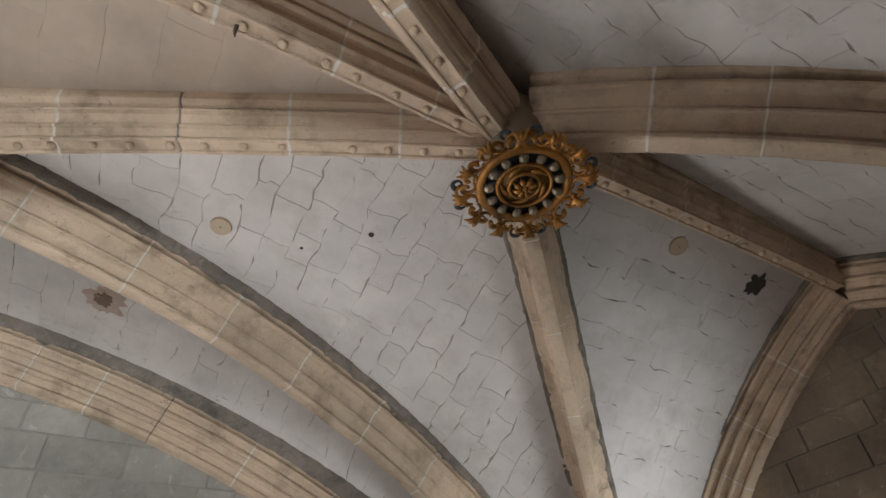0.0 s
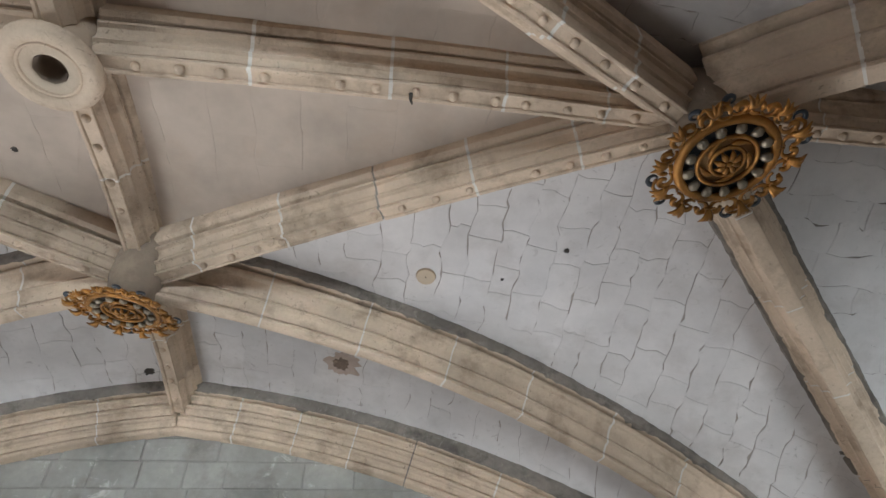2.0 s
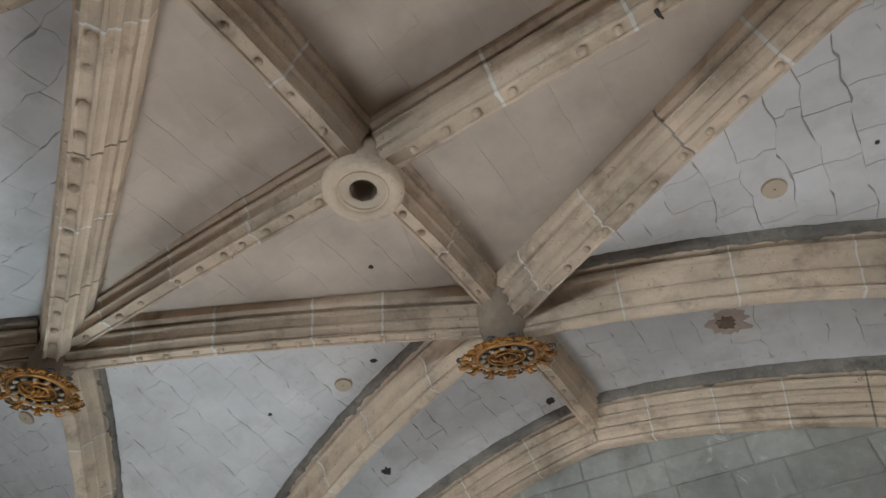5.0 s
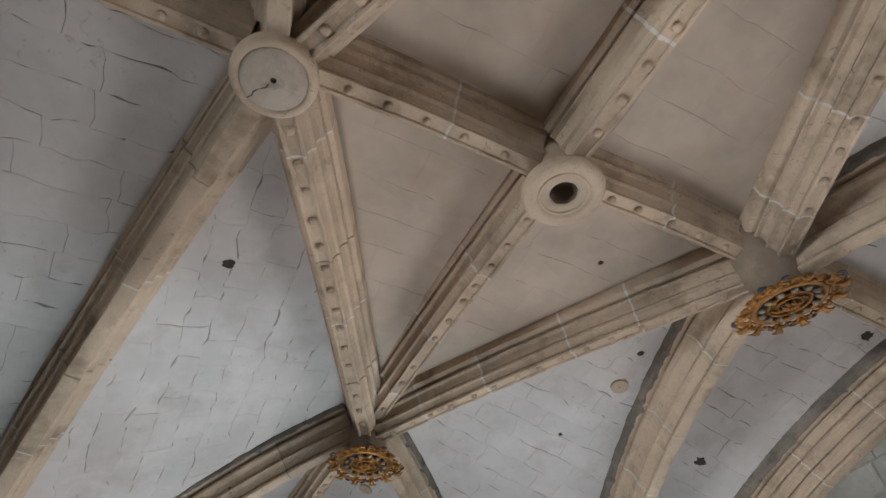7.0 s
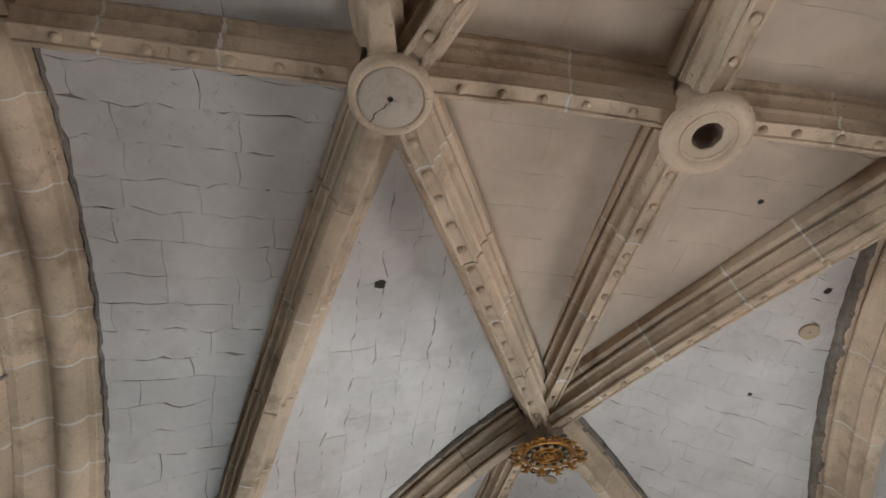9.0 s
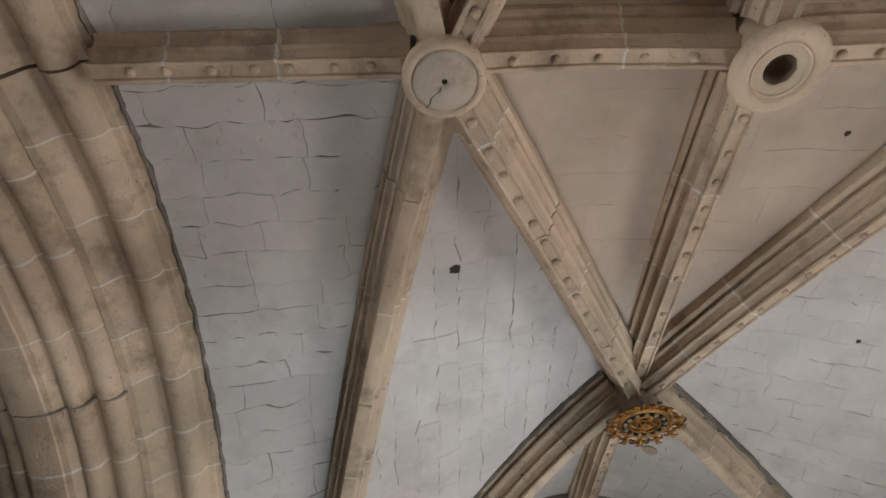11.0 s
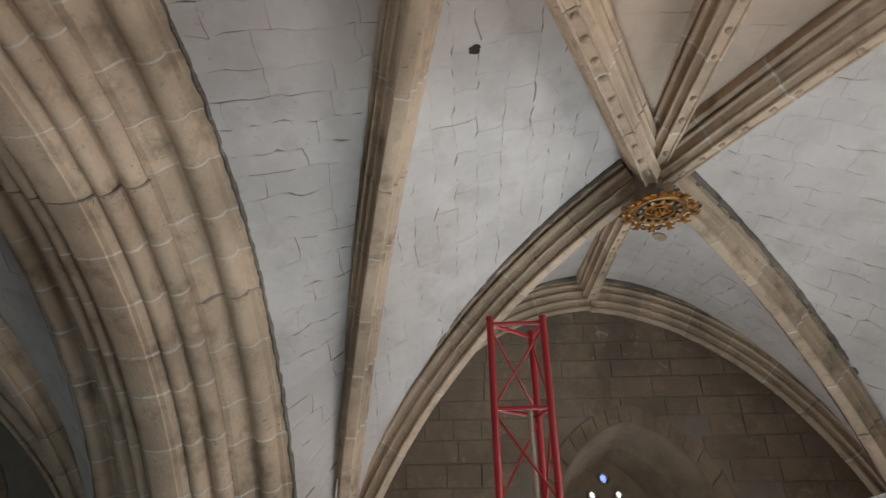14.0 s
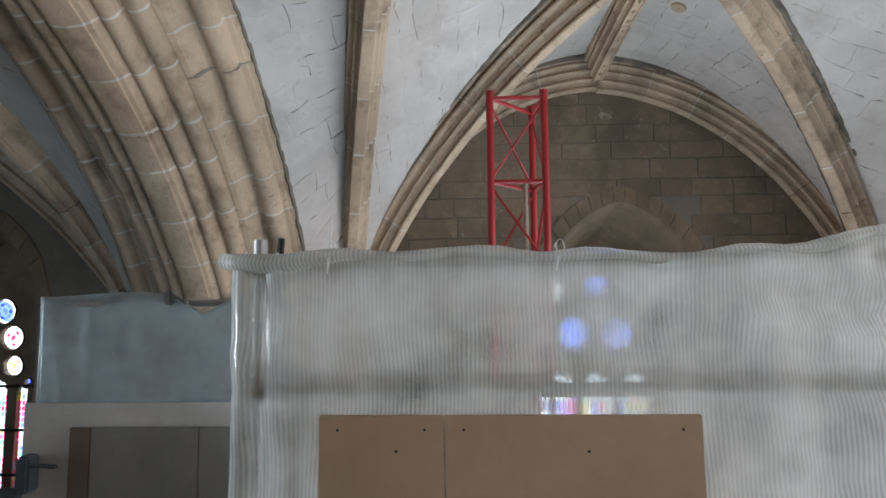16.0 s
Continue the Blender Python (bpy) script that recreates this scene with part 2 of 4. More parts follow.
# ---------------------------------------------------------------- mesh helpers
def part(name, verts, faces, mat, parent=None, label="", smooth=False):
    me = bpy.data.meshes.new(name)
    me.from_pydata([tuple(v) for v in verts], [], faces)
    me.update()
    if mat:
        me.materials.append(mat)
    if smooth:
        me.shade_smooth()
    ob = new(name, me)
    if parent:
        ob.parent = parent
        ob.matrix_parent_inverse = parent.matrix_basis.inverted()
    if label:
        ob["label"] = label
    return ob


def bm_part(name, bm, mat, parent=None, label="", smooth=False):
    me = bpy.data.meshes.new(name)
    bmesh.ops.recalc_face_normals(bm, faces=bm.faces)
    bm.to_mesh(me)
    bm.free()
    me.materials.append(mat)
    if smooth:
        me.shade_smooth()
    ob = new(name, me)
    if parent:
        ob.parent = parent
        ob.matrix_parent_inverse = parent.matrix_basis.inverted()
    if label:
        ob["label"] = label
    return ob


def thing(name, at, label, category, group="", kind=""):
    ob = new(name)
    ob.empty_display_size = 0.1
    ob.matrix_basis = Matrix.Translation(at)
    return tagged(ob, label, category, group, kind)


def sweep(points, ups, sides, profile, closed_ends=True):
    """Vertices and faces of a closed profile carried along points."""
    verts, faces, k = [], [], len(profile)
    for p, up, side in zip(points, ups, sides):
        verts += [p + side * u + up * v for u, v in profile]
    for i in range(len(points) - 1):
        for j in range(k):
            a, b = i * k + j, i * k + (j + 1) % k
            faces.append((a, b, b + k, a + k))
    if closed_ends:
        faces.append(tuple(range(k - 1, -1, -1)))
        faces.append(tuple(range((len(points) - 1) * k, len(points) * k)))
    return verts, faces


def tube(bm, a, b, r, seg=10):
    a, b = Vector(a), Vector(b)
    m = Matrix.Translation((a + b) / 2) @ (b - a).to_track_quat("Z", "Y").to_matrix().to_4x4()
    bmesh.ops.create_cone(bm, cap_ends=True, segments=seg, radius1=r, radius2=r, depth=(b - a).length, matrix=m)


def box(bm, lo, hi, bevel=0.0):
    lo, hi = Vector(lo), Vector(hi)
    r = bmesh.ops.create_cube(bm, size=1.0, matrix=Matrix.Translation((lo + hi) / 2) @ Matrix.Diagonal((*(hi - lo), 1)))
    if bevel:
        es = {e for v in r["verts"] for e in v.link_edges}
        bmesh.ops.bevel(bm, geom=list(es), offset=bevel, segments=2, affect="EDGES")


# ---------------------------------------------------------------- plan of the vault
RING, BOSS_A, BOSS_B, BOSS_C, BOSS_P = (0, 0), (4.3, 0), (0, 2.1), (-3.86, 0), (0, -2.07)
XE, XW, YN, YS = 8.75, -7.5, 4.4, -4.2
WALL_A, WALL_B, WALL_C, WALL_P = (XE, 0), (0, YN), (XW, 0), (0, -4.3)
CAB, CBC, CCP, CAP = (XE, YN), (XW, YN), (XW, YS), (XE, YS)
LOW, HIGH = 0.30, 0.44            # from soffit to web: studded ribs, curved ribs


def line(p0, p1, z):
    """A rib's soffit line: plan p0 to p1, height z(s)."""
    p0, p1 = Vector((*p0, 0)), Vector((*p1, 0))
    return lambda s: p0.lerp(p1, s) + Vector((0, 0, z(s)))


def arc(z0, slope, drop):
    return lambda s: z0 - slope * s - drop * (1 - math.sqrt(max(0.0, 1 - min(s, 1) ** 2)))


def flat(z0, z1, rise=0.05):
    return lambda s: z0 + (z1 - z0) * s + rise * math.sin(math.pi * s)


T_B, T_C = arc(4.9, 0.0, 6.3), arc(4.95, 1.5, 4.6)
tierceron = {
    "b_ab": line(BOSS_B, CAB, T_B), "b_bc": line(BOSS_B, CBC, T_B), "a_ab": line(BOSS_A, CAB, T_C), "a_ap": line(BOSS_A, CAP, T_C),
    "c_bc": line(BOSS_C, CBC, T_C), "c_cp": line(BOSS_C, CCP, T_C), "p_cp": line(BOSS_P, (XW, -4.0), T_B), "p_ap": line(BOSS_P, (XE, -4.0), T_B),
}
lierne = {
    "ra": line(RING, BOSS_A, flat(4.97, 4.93)), "rb": line(RING, BOSS_B, flat(5.0, 5.0)), "rc": line(RING, BOSS_C, flat(5.0, 5.0)),
    "rp": line(RING, BOSS_P, flat(5.0, 5.0)), "ab": line(BOSS_A, BOSS_B, flat(4.85, 4.85, 0.06)), "bc": line(BOSS_B, BOSS_C, flat(4.85, 4.85, 0.06)),
    "cp": line(BOSS_C, BOSS_P, flat(4.85, 4.85, 0.06)), "pa": line(BOSS_P, BOSS_A, flat(4.85, 4.85, 0.06)),
    "aw": line(BOSS_A, WALL_A, flat(4.97, 4.93)), "bw": line(BOSS_B, WALL_B, flat(4.95, 4.75)), "cw": line(BOSS_C, WALL_C, flat(5.0, 4.95)),
    "pw": line(BOSS_P, WALL_P, flat(5.0, 5.0, 0.0)),
}
W_A, W_B, W_C, W_P = arc(4.85, 1.9, 4.1), arc(4.69, 0.9, 6.3), arc(4.96, 0.0, 5.8), arc(4.95, 0.0, 8.3)
wall_rib = {
    "b_ab": line(WALL_B, CAB, W_B), "b_bc": line(WALL_B, CBC, W_B), "c_bc": line(WALL_C, CBC, arc(4.93, 0.4, 5.5)), "c_cp": line(WALL_C, CCP, W_C),
    "a_ab": line(WALL_A, CAB, W_A), "a_ap": line(WALL_A, CAP, W_A), "p_cp": line(WALL_P, CCP, W_P), "p_ap": line(WALL_P, CAP, W_P),
}


def mirrored(half):
    return [(u, v) for u, v in half] + [(-u, v) for u, v in reversed(half) if u > 1e-6]


def roll(cu, cv, r, a0, a1, n=6):
    return [(cu + r * math.cos(radians(a0 + (a1 - a0) * i / n)), cv + r * math.sin(radians(a0 + (a1 - a0) * i / n))) for i in range(n + 1)]


BEADED = mirrored([(0.038, 0.042), (0.046, 0.026), (0.064, 0.024), (0.07, 0.03), (0.07, 0.048), (0.042, 0.052), (0.042, 0.064), (0.064, 0.068), (0.076, 0.085), (0.096, 0.115), (0.122, 0.122),
                   (0.124, 0.138), (0.084, 0.144), (0.084, 0.162), (0.108, 0.168), (0.114, 0.2), (0.136, 0.235), (0.166, 0.244), (0.17, 0.262), (0.125, 0.268), (0.125, 0.29),
                   (0.18, 0.3), (0.21, 0.33), (0.215, 0.5)])
PLAIN = mirrored([(0.05, 0.0), (0.064, 0.006), (0.068, 0.022), (0.062, 0.036), (0.034, 0.04), (0.034, 0.056), (0.056, 0.062), (0.062, 0.09), (0.078, 0.12), (0.104, 0.14), (0.122, 0.144),
                  (0.124, 0.16), (0.086, 0.166), (0.086, 0.184), (0.108, 0.19), (0.114, 0.215), (0.132, 0.245), (0.155, 0.258), (0.176, 0.262), (0.187, 0.275), (0.187, 0.3), (0.174, 0.314),
                  (0.13, 0.318), (0.13, 0.336), (0.2, 0.345), (0.222, 0.36), (0.225, 0.5)])
WALLRIB = mirrored([(0.05, 0.0), (0.066, 0.005), (0.072, 0.022), (0.066, 0.036), (0.038, 0.04), (0.038, 0.055), (0.06, 0.06), (0.068, 0.088), (0.088, 0.112), (0.118, 0.122), (0.13, 0.134), (0.13, 0.152), (0.12, 0.162),
                    (0.09, 0.166), (0.09, 0.182), (0.112, 0.188), (0.12, 0.215), (0.142, 0.24), (0.17, 0.248), (0.186, 0.26), (0.19, 0.28), (0.18, 0.296), (0.14, 0.3), (0.14, 0.32),
                    (0.2, 0.33), (0.23, 0.35), (0.235, 0.5)])
WALLRIB_WIDE = mirrored([(0.075, -0.095), (0.1, -0.092), (0.112, -0.08), (0.112, -0.058), (0.08, -0.052), (0.066, -0.046), (0.066, -0.03), (0.09, -0.024), (0.094, 0.01), (0.112, 0.036), (0.138, 0.044), (0.145, 0.058), (0.138, 0.074),
                         (0.1, 0.08), (0.1, 0.098), (0.122, 0.104), (0.126, 0.14), (0.144, 0.166), (0.17, 0.174), (0.178, 0.19), (0.17, 0.206), (0.134, 0.212), (0.134, 0.232), (0.156, 0.238),
                         (0.164, 0.262), (0.186, 0.28), (0.206, 0.286), (0.212, 0.3), (0.205, 0.316), (0.165, 0.32), (0.165, 0.336), (0.23, 0.345), (0.235, 0.5)])


PLAIN_DEEP = mirrored([(0.05, -0.11), (0.064, -0.104), (0.068, -0.088), (0.062, -0.074), (0.038, -0.07), (0.038, -0.054), (0.06, -0.048), (0.066, -0.01), (0.08, 0.03), (0.1, 0.05), (0.112, 0.055),
                       (0.114, 0.072), (0.08, 0.078), (0.08, 0.096), (0.1, 0.102), (0.106, 0.16), (0.12, 0.21), (0.145, 0.245), (0.176, 0.255), (0.187, 0.27), (0.187, 0.298), (0.174, 0.314),
                       (0.13, 0.318), (0.13, 0.336), (0.2, 0.345), (0.222, 0.36), (0.225, 0.5)])
PLAIN_TALL = [(u * 1.2, v * 1.5) for u, v in PLAIN]


def up_by(f, d):
    return lambda s: f(s) + Vector((0, 0, d))


def frames_of(f, s0, s1, n):
    pts, ups, sides = [], [], []
    for i in range(n + 1):
        s = s0 + (s1 - s0) * i / n
        a, b = f(max(0.0, s - 0.004)), f(min(1.0, s + 0.004))
        t = (b - a).normalized()
        side = t.cross(Vector((0, 0, 1))).normalized()
        pts.append(f(s)), ups.append(side.cross(t).normalized()), sides.append(side)
    return pts, ups, sides


def cut_points(f, s0, s1, length):
    """Params that cut a line into stones of about that length."""
    n, acc = 240, [0.0]
    for i in range(n):
        acc.append(acc[-1] + (f(s0 + (s1 - s0) * (i + 1) / n) - f(s0 + (s1 - s0) * i / n)).length)
    total, cuts, want = acc[-1], [s0], 0.0
    while True:
        want += length * random.uniform(0.75, 1.2)
        if want > total - length * 0.45:
            break
        cuts.append(s0 + (s1 - s0) * np.interp(want, acc, np.arange(n + 1) / n))
    return cuts + [s1], total


MIRROR = -10.9                    # the next bay is the same bay reflected: y becomes MIRROR - y


def next_bay(f):
    def g(s):
        p = f(s)
        return Vector((p.x, MIRROR - p.y, p.z))
    return g


STUD = bpy.data.meshes.new("stud")
_b = bmesh.new()
bmesh.ops.create_icosphere(_b, subdivisions=2, radius=0.034)
_b.to_mesh(STUD)
_b.free()
STUD.materials.append(RIB)
STUD.shade_smooth()


def worn(verts, amount):
    """Stone edges that are no longer straight: a slow wander, fine chips, and a few deeper knocks."""
    out = []
    for v in verts:
        slow, fine = noise.noise_vector(v * 6.0), noise.noise_vector(v * 21.0)
        knock = max(0.0, noise.noise(v * 9.0 + Vector((3.1, 0, 0))) - 0.42)
        out.append(v + slow * amount + fine * amount * 0.5 + Vector((0, 0, knock * amount * 9)))
    return out


def rib(name, f, s0, s1, profile, label, category, group, length=0.7, studs=0.0, mat=RIB, backing=0.0, joint=0.009, root=None, open_joints=0.12, wear=0.0028, rise=0.0):
    """One moulded rib: worn voussoirs with white joints between, some of them open, and a row of studs in the channel of its soffit."""
    root = root or thing(name, f(s0), label, category, group)
    cuts, total = cut_points(f, s0, s1, length)
    gap = joint / total * (s1 - s0)
    for s in cuts[1:-1]:
        lost = random.random() < open_joints
        k, sink = (0.955, 0.01) if lost else (0.998, 0.0)
        inner = [(u * k, v + sink + (0.0 if v > 0.4 else 0.001)) for u, v in profile]
        wide = gap * random.uniform(1.1, 1.9)
        verts, faces = sweep(*frames_of(f, s - wide, s + wide, 1), inner)
        part("pointing", worn(verts, 0.0035), faces, JOINT_DIRTY if lost else MORTAR, root)
    for a, b in zip(cuts, cuts[1:]):
        j, lower = random.uniform(-0.004, 0.004), random.uniform(-0.003, 0.003)
        prof = [(u + j, v + lower) for u, v in profile]
        run = (b - a) / (s1 - s0) * total
        verts, faces = sweep(*frames_of(f, a + gap, b - gap, max(5, int(run / 0.07))), prof)
        ob = part("voussoir", worn(verts, wear), faces, mat, root, smooth=True)
        ob.data.set_sharp_from_angle(angle=radians(24))
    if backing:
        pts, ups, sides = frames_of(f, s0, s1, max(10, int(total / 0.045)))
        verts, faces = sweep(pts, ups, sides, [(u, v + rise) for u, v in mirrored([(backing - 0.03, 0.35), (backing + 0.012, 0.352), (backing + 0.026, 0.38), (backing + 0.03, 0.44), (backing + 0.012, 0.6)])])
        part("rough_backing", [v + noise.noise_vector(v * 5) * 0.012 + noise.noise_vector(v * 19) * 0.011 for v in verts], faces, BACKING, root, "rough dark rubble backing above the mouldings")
    if studs:
        count = int(total / studs)
        pts, ups, sides = frames_of(f, s0, s1, count)
        for p, up, side in list(zip(pts, ups, sides))[1:-1]:
            if random.random() < 0.06:
                continue
            ob = new("stud", STUD)
            ob.parent = root
            ob.matrix_parent_inverse = root.matrix_basis.inverted()
            ob.location = p + up * 0.038 + (pts[1] - pts[0]) * random.uniform(-0.1, 0.1)
            ob.scale = (random.uniform(0.88, 1.1),) * 3
    return root


for key, (s0, s1) in {"ra": (0.045, 0.95), "rb": (0.09, 0.92), "rc": (0.05, 0.95), "rp": (0.09, 0.92), "ab": (0.03, 0.97), "bc": (0.03, 0.97),
                      "cp": (0.03, 0.97), "pa": (0.03, 0.97), "aw": (0.05, 0.97), "bw": (0.1, 0.95), "cw": (0.06, 0.97), "pw": (0.09, 1.0)}.items():
    rib("vault_rib", lierne[key], s0, s1, BEADED, "carved limestone vault rib with round studs along its edge", "vault rib", "studded ribs of the star vault", 0.85, 0.25)
for key, f in tierceron.items():
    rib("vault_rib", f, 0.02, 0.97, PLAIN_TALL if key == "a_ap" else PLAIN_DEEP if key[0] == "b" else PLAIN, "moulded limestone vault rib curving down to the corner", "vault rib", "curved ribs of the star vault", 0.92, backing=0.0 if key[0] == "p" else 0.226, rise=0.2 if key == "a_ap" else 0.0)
for key, f in wall_rib.items():
    if not key.startswith("p"):
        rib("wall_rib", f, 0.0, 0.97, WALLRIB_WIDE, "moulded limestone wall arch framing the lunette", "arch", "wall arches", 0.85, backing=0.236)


for key in ("c_cp", "p_cp", "c_bc"):
    rib("vault_rib", next_bay(tierceron[key]), 0.02, 0.97, PLAIN, "shaded limestone rib of the next bay beyond the great arch", "vault rib", "ribs of the next bay", 0.72)
for key in ("c_cp", "c_bc"):
    rib("wall_rib", next_bay(wall_rib[key]), 0.0, 0.97, WALLRIB, "shaded limestone wall arch of the next bay", "arch", "wall arches of the next bay", 0.72)


# ---------------------------------------------------------------- webs
def clip(poly, lo, hi, axis):
    """The part of a plan polygon between lo and hi on an axis."""
    for limit, keep in ((lo, 1), (hi, -1)):
        out = []
        for p, q in zip(poly, poly[1:] + poly[:1]):
            dp, dq = (p[axis] - limit) * keep, (q[axis] - limit) * keep
            if dp >= 0:
                out.append(p)
            if dp * dq < 0:
                t = dp / (dp - dq)
                out.append((p[0] + (q[0] - p[0]) * t, p[1] + (q[1] - p[1]) * t))
        poly = out
        if len(poly) < 3:
            return []
    return poly


def web(name, tri, surface, axis, label, mat, joint, course=0.27, length=0.6, seed=1, gap=0.004, wobble=0.022):
    """A web of stones over a triangle of the plan. surface(s, w): s runs to the corner tri[2], w from tri[0] to tri[1].
    axis 0: courses run across x, axis 1: across y."""
    rnd = random.Random(seed)
    (ax, ay), (bx, by), (kx, ky) = tri
    det = (by - ky) * (ax - kx) + (kx - bx) * (ay - ky)

    def at(x, y):
        a = ((by - ky) * (x - kx) + (kx - bx) * (y - ky)) / det
        b = ((ky - ay) * (x - kx) + (ax - kx) * (y - ky)) / det
        s = min(1.0, max(0.0, 1 - a - b))
        w = b / (a + b) if a + b > 1e-5 else 0.5
        return surface(s, min(1.0, max(0.0, w)))

    verts, faces, mats = [], [], []
    n = 64
    for i in range(n + 1):
        for j in range(n + 1):
            verts.append(surface(i / n, j / n) + Vector((0, 0, 0.006)))
    for i in range(n):
        for j in range(n):
            a = i * (n + 1) + j
            faces.append((a, a + 1, a + n + 2, a + n + 1))
            mats.append(1)

    def stone(poly):
        fine = []
        for p, q in zip(poly, poly[1:] + poly[:1]):
            m = max(1, int(math.dist(p, q) / 0.075))
            fine += [(p[0] + (q[0] - p[0]) * i / m, p[1] + (q[1] - p[1]) * i / m) for i in range(m)]
        wob = lambda x, y, o: wobble * (noise.noise(Vector((x * 5, y * 5, o))) + 0.7 * noise.noise(Vector((x * 15, y * 15, o))))
        c = [at(x + wob(x, y, 1.0), y + wob(x, y, 7.0)) for x, y in fine]
        mid = sum(c, Vector()) / len(c)
        if max((p - mid).length for p in c) < 0.06:
            return
        nrm = Vector()
        for p, q in zip(c, c[1:] + c[:1]):
            nrm += (p - mid).cross(q - mid)
        if nrm.length < 0.012:
            return
        nrm.normalize()
        if nrm.z > 0:
            nrm = -nrm
        lift, m, k = rnd.uniform(0.0, 0.0025), len(c), len(verts)
        open_ = [gap * (0.3 + rnd.uniform(0, 0.6)) + min(0.0046, gap * 9.0 * max(0.0, noise.noise(p * 2.3 + Vector((seed, 0, 0))) - 0.1) * max(0.0, noise.noise(p * 9.0) + 0.4)) * rnd.uniform(0.5, 1.2) for p in c]
        for bevel, d in ((0.007, lift), (0.0, lift - 0.0012), (0.0, -0.03)):
            for p, w in zip(c, open_):
                verts.append(p + (mid - p).normalized() * (bevel + w) + nrm * d)
        cx, cy = (sum(p[i] for p in fine) / m for i in (0, 1))
        verts.append(at(cx, cy) + nrm * lift)
        faces.extend((k + i, k + (i + 1) % m, k + 3 * m) for i in range(m))
        for r in (0, m):
            for i in range(m):
                faces.append((k + r + i, k + r + m + i, k + r + m + (i + 1) % m, k + r + (i + 1) % m))
        mats.extend([0] * (3 * m))

    # courses of even height along the slope
    lows, highs = min(p[axis] for p in tri), max(p[axis] for p in tri)

    def stretch(v):
        cut = clip(list(tri), v - 0.05, v + 0.05, axis)
        if not cut:
            return 1.0
        x, y = (sum(p[i] for p in cut) / len(cut) for i in (0, 1))
        d = at(x + 0.02 * (axis == 0), y + 0.02 * (axis == 1)).z - at(x - 0.02 * (axis == 0), y - 0.02 * (axis == 1)).z
        return min(3.0, math.hypot(1.0, d / 0.04))
    edges = [lows - rnd.uniform(0, course)]
    while edges[-1] < highs:
        edges.append(edges[-1] + course * rnd.uniform(0.85, 1.15) / stretch(edges[-1]))
    other = 1 - axis
    for lo, hi in zip(edges, edges[1:]):
        strip = clip(list(tri), lo, hi, axis)
        if not strip:
            continue
        v, end = min(p[other] for p in strip) - rnd.uniform(0, length), max(p[other] for p in strip)
        while v < end:
            v2 = v + length * rnd.uniform(0.6, 1.4)
            piece = clip(strip, v, v2, other)
            if piece:
                stone(piece)
            v = v2
    me = bpy.data.meshes.new(name)
    me.from_pydata([tuple(v) for v in verts], [], faces)
    me.materials.append(mat), me.materials.append(joint)
    me.polygons.foreach_set("material_index", mats)
    me.update()
    return tagged(new(name, me), label, "vault", kind="structure")


def ruled(f, g, df, dg):
    return lambda s, w: f(s).lerp(g(s), w) + Vector((0, 0, df + (dg - df) * w))


def panel(a, b, c):
    rise = {BOSS_P: 0.14, RING: 0.06}
    a, b, c = (Vector((*p, 5.0 + LOW + rise.get(p, 0.0))) for p in (a, b, c))
    return lambda s, w: a.lerp(b, w).lerp(c, s) + Vector((0, 0, 0.05 * math.sin(math.pi * s)))


k = 0
for tri in ((BOSS_A, BOSS_B, RING), (BOSS_B, BOSS_C, RING), (BOSS_C, BOSS_P, RING), (BOSS_P, BOSS_A, RING)):
    k += 1
    web("ceiling_%d" % k, tri, panel(*tri), 0, "smooth tan plastered vault panel between studded ribs", PLASTER, PLASTER_JOINT, 0.36, 0.9, k, 0.0004)
for n1, n2, p1, p2, kk, axis in (("a_ab", "b_ab", BOSS_A, BOSS_B, CAB, 0), ("b_bc", "c_bc", BOSS_B, BOSS_C, CBC, 0),
                                 ("c_cp", "p_cp", BOSS_C, BOSS_P, CCP, 1), ("p_ap", "a_ap", BOSS_P, BOSS_A, CAP, 1)):
    k += 1
    web("ceiling_%d" % k, (p1, p2, kk), ruled(tierceron[n1], tierceron[n2], HIGH - 0.03 * (n1[0] == "p"), HIGH - 0.03 * (n2[0] == "p") + 0.2 * (n2 == "a_ap")), axis, "whitewashed stone vault web with cracked stepping joints",
        WEB, WEB_JOINT, 0.27, 0.5, k, {"c_cp": 0.0018, "b_bc": 0.0012, "a_ab": 0.0034, "p_ap": 0.003}[n1], 0.046)
for key, boss, top, kk, axis in (("a_ab", BOSS_A, WALL_A, CAB, 1), ("a_ap", BOSS_A, WALL_A, CAP, 1), ("b_ab", BOSS_B, WALL_B, CAB, 0), ("b_bc", BOSS_B, WALL_B, CBC, 0),
                                 ("c_bc", BOSS_C, WALL_C, CBC, 1), ("c_cp", BOSS_C, WALL_C, CCP, 1), ("p_cp", BOSS_P, WALL_P, CCP, 0), ("p_ap", BOSS_P, WALL_P, CAP, 0)):
    k += 1
    web("ceiling_%d" % k, (boss, top, kk), ruled(tierceron[key], wall_rib[key], HIGH - 0.03 * (key[0] == "p") + 0.2 * (key == "a_ap"), LOW if key[0] == "p" else HIGH), axis,
        "whitewashed stone vault web between rib and wall arch", WEB, JOINT_DIRTY if key[0] == "p" or key == "a_ab" else WEB_JOINT, 0.27, 0.75, k, 0.0028 if key[0] == "p" else 0.0026, 0.044)
flip = lambda p: (p[0], MIRROR - p[1])
